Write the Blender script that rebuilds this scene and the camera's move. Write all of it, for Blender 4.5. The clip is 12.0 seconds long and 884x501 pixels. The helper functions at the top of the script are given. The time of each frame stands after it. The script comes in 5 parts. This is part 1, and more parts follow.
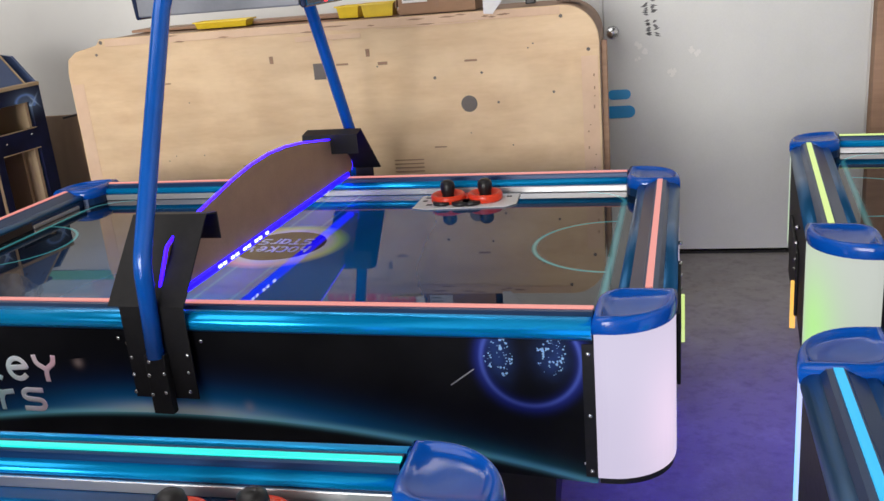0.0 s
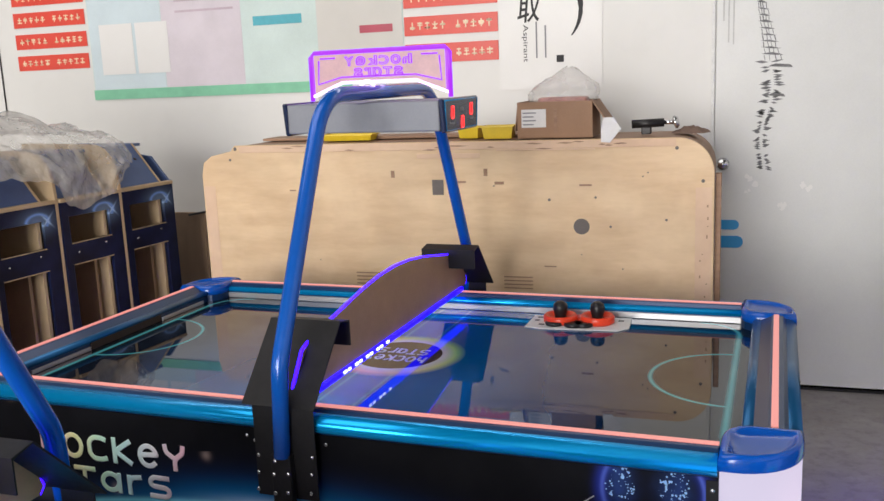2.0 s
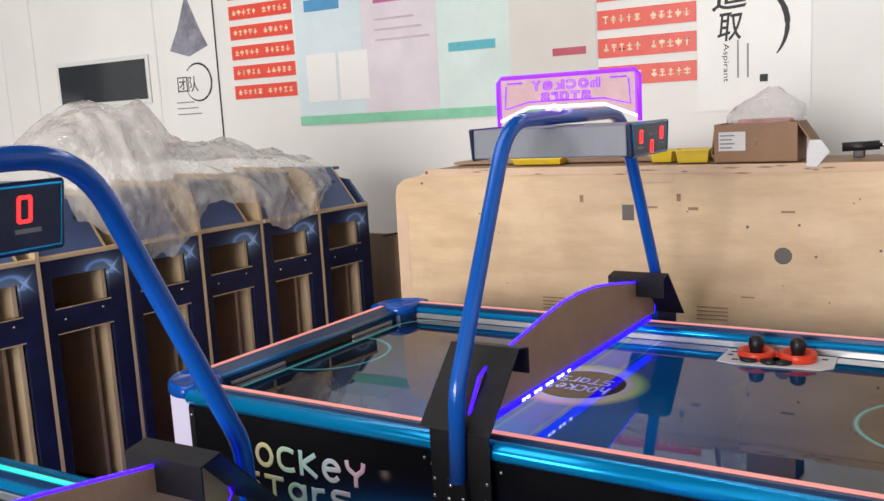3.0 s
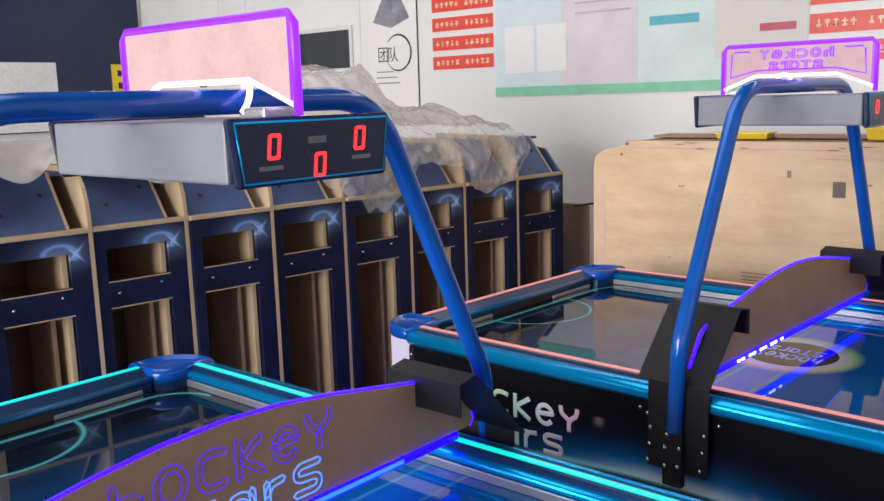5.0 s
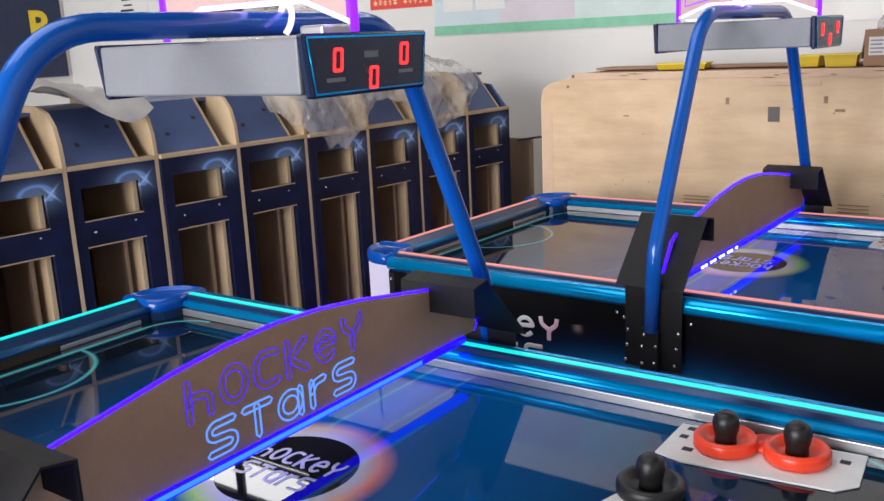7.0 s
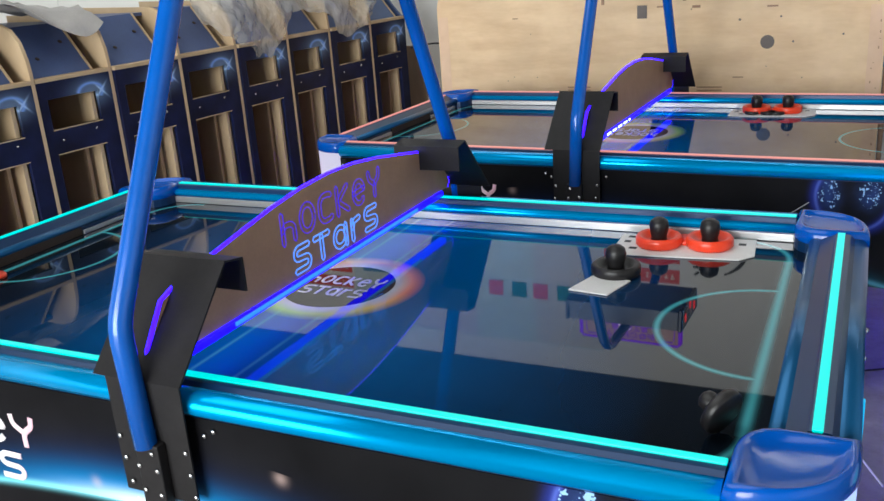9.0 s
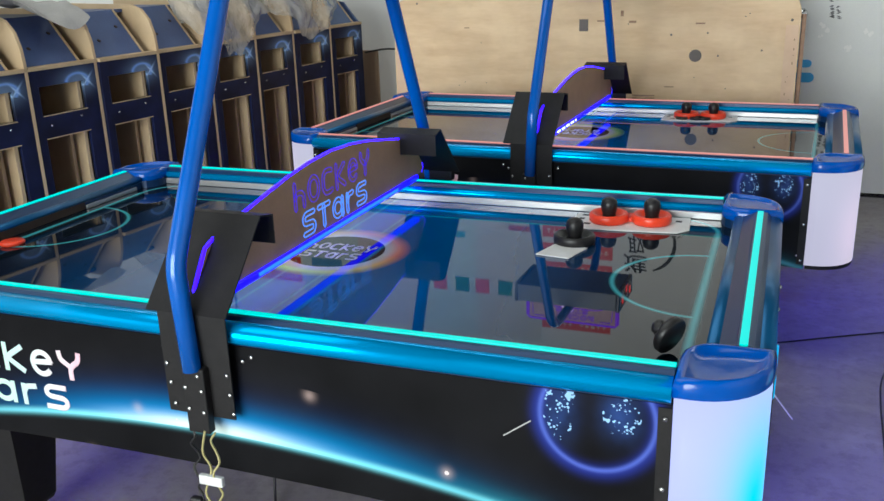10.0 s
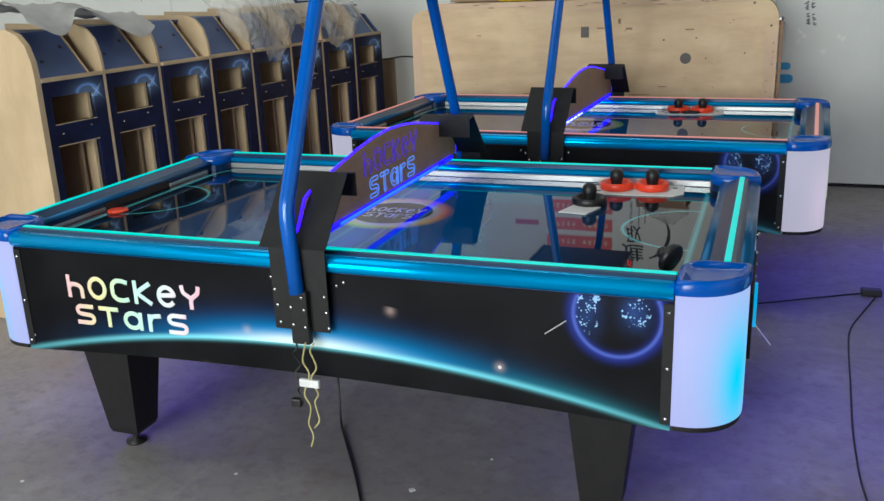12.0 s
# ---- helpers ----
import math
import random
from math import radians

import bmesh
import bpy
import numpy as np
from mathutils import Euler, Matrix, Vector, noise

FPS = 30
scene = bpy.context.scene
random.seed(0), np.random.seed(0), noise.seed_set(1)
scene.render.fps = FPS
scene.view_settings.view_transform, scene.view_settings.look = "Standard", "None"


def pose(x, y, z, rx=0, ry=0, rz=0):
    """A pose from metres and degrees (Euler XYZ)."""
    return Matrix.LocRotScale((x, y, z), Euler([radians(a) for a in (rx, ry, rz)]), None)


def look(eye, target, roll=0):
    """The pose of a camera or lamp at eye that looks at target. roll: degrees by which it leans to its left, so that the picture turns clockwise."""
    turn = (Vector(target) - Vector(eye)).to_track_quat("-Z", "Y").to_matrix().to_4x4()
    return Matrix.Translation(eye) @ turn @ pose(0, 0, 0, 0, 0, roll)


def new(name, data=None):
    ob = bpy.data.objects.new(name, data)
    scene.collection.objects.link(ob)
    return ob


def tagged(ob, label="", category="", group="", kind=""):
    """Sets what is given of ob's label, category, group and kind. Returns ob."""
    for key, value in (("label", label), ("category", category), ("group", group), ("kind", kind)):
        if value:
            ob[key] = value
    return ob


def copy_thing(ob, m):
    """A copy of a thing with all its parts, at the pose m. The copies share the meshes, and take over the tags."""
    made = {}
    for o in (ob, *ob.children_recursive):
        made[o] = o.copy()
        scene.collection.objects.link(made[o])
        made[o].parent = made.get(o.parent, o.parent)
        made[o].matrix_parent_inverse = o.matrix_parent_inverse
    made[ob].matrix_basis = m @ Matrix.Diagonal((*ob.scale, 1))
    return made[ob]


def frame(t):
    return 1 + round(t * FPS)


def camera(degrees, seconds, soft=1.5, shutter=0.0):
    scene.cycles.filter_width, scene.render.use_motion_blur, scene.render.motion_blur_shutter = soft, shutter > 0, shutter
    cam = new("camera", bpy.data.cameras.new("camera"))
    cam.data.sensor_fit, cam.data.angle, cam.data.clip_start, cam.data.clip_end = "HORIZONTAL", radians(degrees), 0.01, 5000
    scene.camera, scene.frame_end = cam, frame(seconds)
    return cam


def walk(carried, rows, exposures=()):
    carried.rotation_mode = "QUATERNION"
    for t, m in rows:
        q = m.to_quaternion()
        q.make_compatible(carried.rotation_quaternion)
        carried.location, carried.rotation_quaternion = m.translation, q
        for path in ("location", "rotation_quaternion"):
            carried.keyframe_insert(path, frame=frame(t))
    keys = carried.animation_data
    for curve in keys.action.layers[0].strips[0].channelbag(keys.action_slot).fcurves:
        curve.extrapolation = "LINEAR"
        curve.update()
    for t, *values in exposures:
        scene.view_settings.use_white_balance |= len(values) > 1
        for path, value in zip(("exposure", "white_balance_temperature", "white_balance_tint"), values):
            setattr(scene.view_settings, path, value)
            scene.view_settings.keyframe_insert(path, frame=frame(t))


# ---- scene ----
cam = camera(52.3, 12.0)
PATH = [
    (0, (1.38, 0.047, 1.531), (0.928, 1.895, 0.915), -5.1),
    (0.5, (1.333, 0.018, 1.547), (0.846, 1.863, 0.947), -4.4),
    (1, (1.292, -0.002, 1.554), (0.754, 1.837, 0.98), -3.9),
    (1.5, (1.272, -0.039, 1.573), (0.707, 1.823, 1.109), -2.3),
    (2, (1.287, -0.048, 1.588), (0.665, 1.815, 1.213), -2.4),
    (2.5, (1.331, -0.005, 1.602), (0.632, 1.844, 1.297), -3.1),
    (3, (1.307, -0.008, 1.595), (0.292, 1.688, 1.287), -3.2),
    (3.5, (1.28, -0.025, 1.591), (0.057, 1.533, 1.313), -2.3),
    (3.7, (1.264, -0.065, 1.597), (-0.013, 1.45, 1.327), -1.9),
    (5.3, (1.219, -0.29, 1.542), (-0.071, 1.189, 1.158), -2.2),
    (5.5, (1.199, -0.323, 1.534), (-0.072, 1.157, 1.093), -2.3),
    (6, (1.198, -0.332, 1.516), (-0.125, 1.073, 0.991), -0.9),
    (6.5, (1.204, -0.353, 1.518), (-0.037, 1.136, 1.024), 0.7),
    (6.7, (1.179, -0.396, 1.518), (-0.023, 1.135, 1.058), -0.8),
    (8.3, (1.159, -0.922, 1.498), (0.246, 0.741, 0.865), -2.8),
    (8.5, (1.166, -0.967, 1.502), (0.263, 0.685, 0.829), -2.7),
    (9, (1.138, -1.148, 1.509), (0.309, 0.558, 0.874), -4.1),
    (9.5, (1.092, -1.404, 1.516), (0.428, 0.368, 0.87), -4.3),
    (10, (1.14, -1.539, 1.519), (0.46, 0.237, 0.899), -1.8),
    (10.5, (1.215, -1.614, 1.508), (0.491, 0.12, 0.824), -1.0),
    (11, (1.205, -1.675, 1.5), (0.341, -0.015, 0.793), -0.7),
    (11.5, (1.186, -1.863, 1.512), (0.461, -0.11, 0.879), -1.1),
    (12, (1.186, -2.118, 1.511), (0.52, -0.326, 0.924), -2.2),
]
walk(cam, [(t, look(eye, target, roll)) for t, eye, target, roll in PATH], [(0, 0.08, 6500, 10), (2.5, 0.12, 6500, 11), (3.5, 0.12, 6450, 12), (5.5, 0.05, 6250, 13), (8.5, 0.10, 6250, 8), (9.5, -0.02, 6100, 2), (11, -0.30, 6050, 0), (12, -0.40, 6100, 0)])

# ---- world and light ----
world = bpy.data.worlds.new("hall_sky")
scene.world = world
world.use_nodes = True
wn, wl = world.node_tree.nodes, world.node_tree.links
sky = wn.new("ShaderNodeTexSky")
sky.sky_type, sky.sun_disc, sky.sun_elevation, sky.sun_rotation = "NISHITA", False, radians(40), radians(200)
wl.new(sky.outputs[0], wn["Background"].inputs[0])
wn["Background"].inputs[1].default_value = 0.1


def area_lamp(name, eye, target, sx, sy, watts, colour):
    data = bpy.data.lights.new(name, "AREA")
    data.shape, data.size, data.size_y, data.energy, data.color = "RECTANGLE", sx, sy, watts, colour
    ob = new(name, data)
    ob.matrix_world = look(eye, target)
    return ob


# daylight from behind, where a roller door is inferred, and an added overhead fill
area_lamp("door_daylight", (-1.0, -7.55, 2.17), (0.2, 2.5, 0.9), 5.2, 4.2, 850, (1.0, 0.97, 0.94))
# unseen fill lamp under the closed roof, sized to soften the floor shadows
area_lamp("rooflight_daylight", (-3.4, -0.4, 7.85), (-3.4, -0.4, 0), 9.0, 6.0, 330, (1.0, 0.97, 0.93))

# ---- materials ----


class Nodes:
    """A small sheet of shader arithmetic."""

    def __init__(self, name):
        self.mat = bpy.data.materials.new(name)
        self.mat.use_nodes = True
        self.n, self.l = self.mat.node_tree.nodes, self.mat.node_tree.links
        self.bsdf = self.n["Principled BSDF"]
        self.coord = self.n.new("ShaderNodeTexCoord")

    def link(self, value, socket):
        if isinstance(value, bpy.types.NodeSocket):
            self.l.new(value, socket)
        elif isinstance(value, tuple):
            socket.default_value = (*value, 1)[: len(socket.default_value)]
        else:
            socket.default_value = value

    def math(self, op, a, b=0.0, clamp=False):
        node = self.n.new("ShaderNodeMath")
        node.operation, node.use_clamp = op, clamp
        self.link(a, node.inputs[0])
        self.link(b, node.inputs[1])
        return node.outputs[0]

    def axes(self, kind="Object"):
        node = self.n.new("ShaderNodeSeparateXYZ")
        self.l.new(self.coord.outputs[kind], node.inputs[0])
        return node.outputs

    def noise(self, scale, detail=4.0, rough=0.55, stretch=(1, 1, 1), kind="Object", shift=0.0):
        m = self.n.new("ShaderNodeMapping")
        m.inputs["Scale"].default_value = stretch
        m.inputs["Location"].default_value = (shift, shift, shift)
        self.l.new(self.coord.outputs[kind], m.inputs[0])
        t = self.n.new("ShaderNodeTexNoise")
        t.inputs["Scale"].default_value, t.inputs["Detail"].default_value, t.inputs["Roughness"].default_value = scale, detail, rough
        self.l.new(m.outputs[0], t.inputs[0])
        return t.outputs[0]

    def voronoi(self, scale, stretch=(1, 1, 1)):
        m = self.n.new("ShaderNodeMapping")
        m.inputs["Scale"].default_value = stretch
        self.l.new(self.coord.outputs["Object"], m.inputs[0])
        t = self.n.new("ShaderNodeTexVoronoi")
        t.inputs["Scale"].default_value = scale
        self.l.new(m.outputs[0], t.inputs[0])
        return t.outputs[0], t.outputs[1]

    def ramp(self, value, stops):
        node = self.n.new("ShaderNodeValToRGB")
        while len(node.color_ramp.elements) < len(stops):
            node.color_ramp.elements.new(0.5)
        for e, (at, c) in zip(node.color_ramp.elements, stops):
            e.position, e.color = at, (*c, 1)
        self.link(value, node.inputs[0])
        return node.outputs[0]

    def mix(self, fac, a, b, kind="MIX"):
        node = self.n.new("ShaderNodeMix")
        node.data_type, node.blend_type = "RGBA", kind
        node.clamp_factor = True
        self.link(fac, node.inputs[0])
        self.link(a, node.inputs[6])
        self.link(b, node.inputs[7])
        return node.outputs[2]

    def bell(self, value, centre, width):
        """1 at the centre, falling off like a bell."""
        d = self.math("DIVIDE", self.math("SUBTRACT", value, centre), width)
        return self.math("POWER", 2.718, self.math("MULTIPLY", self.math("MULTIPLY", d, d), -1.0))

    def bump(self, height, strength=0.2, distance=0.002):
        node = self.n.new("ShaderNodeBump")
        node.inputs["Strength"].default_value, node.inputs["Distance"].default_value = strength, distance
        self.l.new(height, node.inputs["Height"])
        self.l.new(node.outputs[0], self.bsdf.inputs["Normal"])

    def done(self, colour=None, rough=None, metal=None, **more):
        for key, value in (("Base Color", colour), ("Roughness", rough), ("Metallic", metal), *((k.replace("_", " "), v) for k, v in more.items())):
            if value is not None:
                self.link(value, self.bsdf.inputs[key])
        return self.mat


def worn(name, colour, rough, metal=0.0, spread=0.12, scale=14.0, fine=160.0, bump=0.05, coat=0.0):
    """A surface of one colour with blotches, grain and uneven gloss."""
    s = Nodes(name)
    big, small = s.noise(scale), s.noise(fine, 2)
    dark = tuple(max(0, c * (1 - spread)) for c in colour)
    light = tuple(min(1, c * (1 + spread)) for c in colour)
    col = s.ramp(s.math("ADD", s.math("MULTIPLY", big, 0.7), s.math("MULTIPLY", small, 0.3)), [(0.3, dark), (0.7, light)])
    r = s.math("ADD", rough - 0.06, s.math("MULTIPLY", s.noise(scale * 2.3), 0.12))
    s.bump(small, bump, 0.001)
    return s.done(col, r, metal, Coat_Weight=coat, Coat_Roughness=0.08)


def glowing(name, colour, strength, base=None):
    s = Nodes(name)
    base = base or tuple(0.15 * c for c in colour)
    return s.done(base, 0.35, 0.0, Emission_Color=colour, Emission_Strength=strength)


def wood(name, light, dark, along=(1, 1, 1), rough=0.6):
    s = Nodes(name)
    grain = s.noise(9, 6, 0.6, along)
    fine = s.noise(60, 3, 0.6, along)
    stain = s.noise(2.2, 3, 0.5)
    col = s.ramp(grain, [(0.3, dark), (0.62, light)])
    col = s.mix(s.math("MULTIPLY", fine, 0.35), col, tuple(c * 0.72 for c in light))
    col = s.mix(s.math("MULTIPLY", s.math("SUBTRACT", stain, 0.45, True), 1.6), col, tuple(c * 0.62 for c in light))
    wash = s.math("MULTIPLY", s.math("SUBTRACT", s.noise(3.4, 4, 0.6, shift=5.0), 0.5, True), 2.2)
    col = s.mix(wash, col, tuple(min(0.88, c * 1.06 + 0.03) for c in light))
    s.bump(fine, 0.15, 0.001)
    return s.done(col, rough)




def anodised(name, colour, rough, metal):
    """Extruded metal: smooth, with faint draw lines along its length."""
    s = Nodes(name)
    haze = s.noise(1.6, 3)
    col = s.ramp(haze, [(0.3, tuple(0.94 * c for c in colour)), (0.7, colour)])
    return s.done(col, s.math("ADD", rough, s.math("MULTIPLY", haze, 0.05)), metal)


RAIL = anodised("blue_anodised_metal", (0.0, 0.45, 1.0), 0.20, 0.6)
# darker, greyer blue on the rolled edges of the end rails
RAIL_END = anodised("slate_blue_anodised_metal", (0.012, 0.11, 0.27), 0.28, 0.5)
RAIL_DARK = anodised("navy_anodised_metal", (0.006, 0.035, 0.11), 0.28, 0.2)
SILVER = anodised("brushed_aluminium", (0.58, 0.58, 0.59), 0.36, 0.85)
CAP = worn("blue_gloss_plastic", (0.002, 0.085, 0.46), 0.16, 0.0, 0.08, 8, 40, bump=0.0)
PIPE = worn("blue_paint_on_steel", (0.005, 0.11, 0.52), 0.22, 0.1, 0.08, 9, coat=0.3)
BLACK = worn("black_powder_coat", (0.012, 0.011, 0.012), 0.55, 0.0, 0.3, 25)
BLACK.node_tree.nodes["Principled BSDF"].inputs["Specular IOR Level"].default_value = 0.3
BLACK_RUBBER = worn("black_plastic", (0.012, 0.011, 0.012), 0.42, 0.0, 0.3, 30)
STEEL = worn("bright_steel", (0.75, 0.75, 0.76), 0.22, 1.0, 0.08, 40)
BOX_GREY = worn("grey_sheet_aluminium", (0.24, 0.25, 0.28), 0.55, 0.2, 0.08, 12)
NAVY = worn("navy_bezel_plastic", (0.008, 0.018, 0.06), 0.25, 0.0, 0.2, 20)
PAPER_FILM = worn("brown_paper_film", (0.50, 0.30, 0.18), 0.55, 0.0, 0.1, 10, bump=0.08)
SIGN_FILM = worn("lit_violet_acrylic_film", (0.56, 0.38, 0.29), 0.45, 0.0, 0.15, 14, bump=0.06)
SIGN_FILM.node_tree.nodes["Principled BSDF"].inputs["Emission Color"].default_value = (0.42, 0.10, 0.85, 1)
SIGN_FILM.node_tree.nodes["Principled BSDF"].inputs["Emission Strength"].default_value = 0.14
RED = worn("orange_red_plastic", (0.85, 0.06, 0.02), 0.3, 0.0, 0.08, 30)
WHITE_CARD = worn("white_card", (0.78, 0.77, 0.76), 0.6, 0.0, 0.06, 20)
DIGIT = glowing("red_digit", (1.0, 0.02, 0.02), 3.0, (0.3, 0.0, 0.0))
DIGIT_OFF = worn("grey_legend", (0.22, 0.22, 0.24), 0.5)
PURPLE_EDGE = glowing("violet_edge_light", (0.022, 0.002, 1.0), 6.0)
BOARD_GLOW = glowing("deep_violet_light_bar", (0.008, 0.0008, 1.0), 3.4)
LED_DOT = glowing("bright_blue_white_dot", (0.55, 0.65, 1.0), 4.0)
VIOLET_SIGN = glowing("violet_sign_light", (0.27, 0.02, 1.0), 1.5)
WHITE_LED = glowing("white_violet_light", (0.74, 0.55, 1.0), 2.6)
CYAN_EDGE = glowing("pale_cyan_edge_light", (0.06, 0.36, 1.0), 0.85)
VIOLET_WORDS = glowing("violet_letter_light", (0.10, 0.03, 1.0), 0.75)
BLUE_WORDS = glowing("blue_letter_light", (0.10, 0.26, 1.0), 1.4)
LED_CYAN = glowing("cyan_light_strip", (0.01, 0.82, 0.74), 1.0)
LED_PINK = glowing("salmon_light_strip", (1.0, 0.36, 0.32), 0.72)
LED_LIME = glowing("lime_light_strip", (0.72, 0.92, 0.30), 0.85)
LED_AMBER = glowing("amber_light_edge", (1.0, 0.55, 0.10), 1.0)
LED_BLUE = glowing("sky_light_strip", (0.02, 0.52, 0.95), 0.9)
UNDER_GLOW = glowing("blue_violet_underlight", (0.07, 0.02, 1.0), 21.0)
LABEL_WHITE = worn("white_print", (0.74, 0.74, 0.73), 0.5, 0.0, 0.12, 40)


def panel_material(name, ground, glow, strength):
    """A lit opal corner panel: brighter towards its lamp, low on the outer side."""
    s = Nodes(name)
    x, y, z = s.axes()
    # outer corner at about (1.13, 0.62) whichever corner it is
    ax, ay = s.math("ABSOLUTE", x), s.math("ABSOLUTE", y)
    spot = s.math("MULTIPLY", s.bell(s.math("SUBTRACT", ax, ay), 0.555, 0.105), s.bell(z, 0.54, 0.17))
    col = s.mix(spot, ground, glow)
    return s.done((0.08, 0.08, 0.09), 0.45, 0.0, Specular_IOR_Level=0.08, Emission_Color=col, Emission_Strength=strength)


PANEL_BLUE = panel_material("opal_panel_cyan", (0.48, 0.49, 0.90), (0.0, 0.66, 1.0), 1.25)
PANEL_PINK = panel_material("opal_panel_rose", (0.68, 0.62, 0.80), (0.92, 0.74, 0.94), 0.85)
PANEL_LIME = panel_material("opal_panel_lime", (0.58, 0.62, 0.56), (0.52, 0.95, 0.32), 0.85)


def apron_material():
    """Printed night sky: planet ring, stars and a lit horizon."""
    s = Nodes("printed_night_sky")
    x, y, z = s.axes()
    front = s.math("SUBTRACT", 1.0, s.math("GREATER_THAN", y, 0.0))
    side = s.math("SUBTRACT", s.math("MULTIPLY", front, 2.0), 1.0)
    x = s.math("MULTIPLY", x, side)
    arch = s.math("SUBTRACT", 0.528, s.math("MULTIPLY", s.math("MULTIPLY", x, x), 0.122))
    d = s.math("SUBTRACT", z, arch)
    up = s.math("GREATER_THAN", d, 0.0)
    wide = s.bell(x, 0.02, 0.42)
    wider = s.bell(x, 0.0, 0.9)
    halo = s.math("MULTIPLY", s.math("MULTIPLY", s.bell(d, 0.0, 0.052), up), wide)
    haze = s.math("MULTIPLY", s.math("MULTIPLY", s.bell(d, 0.0, 0.075), up), s.bell(x, -0.05, 0.46))
    rim = s.math("MULTIPLY", s.bell(d, 0.004, 0.009), s.math("ADD", s.math("MULTIPLY", wider, 0.75), 0.12))
    core = s.math("MULTIPLY", s.math("MULTIPLY", s.bell(d, 0.008, 0.020), up), s.bell(x, 0.0, 0.20))
    tail = s.math("MULTIPLY", s.math("MULTIPLY", s.bell(d, 0.0, 0.030), up), s.bell(x, 0.75, 0.22))
    col = s.ramp(s.noise(5, 5), [(0.35, (0.004, 0.004, 0.005)), (0.75, (0.010, 0.010, 0.012))])
    col = s.mix(s.math("MULTIPLY", haze, 0.45), col, (0.01, 0.06, 0.40))
    col = s.mix(halo, col, (0.0, 0.35, 0.80))
    col = s.mix(s.math("MULTIPLY", tail, 0.35), col, (0.05, 0.40, 0.50))
    col = s.mix(rim, col, (0.25, 0.80, 0.92))
    col = s.mix(core, col, (0.80, 0.93, 0.92))
    # planet
    dx, dz = s.math("SUBTRACT", x, 0.868), s.math("SUBTRACT", z, 0.700)
    r = s.math("SQRT", s.math("ADD", s.math("MULTIPLY", dx, dx), s.math("MULTIPLY", dz, dz)))
    col = s.mix(s.math("MULTIPLY", s.bell(r, 0.112, 0.015), 0.48), col, (0.03, 0.05, 0.42))
    col = s.mix(s.math("MULTIPLY", s.bell(r, 0.108, 0.005), 0.6), col, (0.12, 0.18, 0.70))
    lights, _ = s.voronoi(150)
    patch = s.math("ADD", s.math("MULTIPLY", s.bell(dx, -0.07, 0.030), s.bell(dz, 0.01, 0.06)), s.math("MULTIPLY", s.bell(dx, 0.045, 0.034), s.bell(dz, 0.012, 0.045)))
    spots = s.math("MULTIPLY", s.math("LESS_THAN", lights, s.math("MULTIPLY", s.math("SUBTRACT", s.noise(45, 3), 0.36), 1.9)), s.math("GREATER_THAN", s.math("MULTIPLY", patch, s.noise(26, 2, shift=3.0)), 0.20))
    col = s.mix(s.math("MULTIPLY", s.math("MULTIPLY", patch, s.noise(22, 3)), 0.7), col, (0.05, 0.12, 0.45))
    col = s.mix(s.math("MULTIPLY", spots, 0.9), col, (0.36, 0.62, 0.98))
    # shooting star beside the planet
    u = s.math("ADD", s.math("MULTIPLY", s.math("SUBTRACT", x, 0.715), 0.80), s.math("MULTIPLY", s.math("SUBTRACT", z, 0.655), 0.60))
    v = s.math("SUBTRACT", s.math("MULTIPLY", s.math("SUBTRACT", z, 0.655), 0.80), s.math("MULTIPLY", s.math("SUBTRACT", x, 0.715), 0.60))
    streak = s.math("MULTIPLY", s.math("LESS_THAN", s.math("ABSOLUTE", u), 0.034), s.math("LESS_THAN", s.math("ABSOLUTE", v), 0.0014))
    col = s.mix(s.math("MULTIPLY", streak, 0.7), col, (0.6, 0.6, 0.6))
    # stars
    dist, tint = s.voronoi(12.3, (1, 0.0, 1))
    split = s.n.new("ShaderNodeSeparateXYZ")
    s.l.new(tint, split.inputs[0])
    size = s.math("MULTIPLY", s.math("POWER", split.outputs[0], 6.0), 0.07)
    col = s.mix(s.math("MULTIPLY", s.math("LESS_THAN", dist, size), 0.85), col, (0.85, 0.82, 0.85))
    glow = s.math("MULTIPLY", s.bell(dist, 0.0, 0.16), s.math("GREATER_THAN", split.outputs[1], 0.94))
    col = s.mix(s.math("MULTIPLY", s.math("MULTIPLY", glow, s.math("GREATER_THAN", r, 0.16)), 0.35), col, (0.75, 0.55, 0.50))
    return s.done(col, 0.42, 0.0, Specular_IOR_Level=0.10)


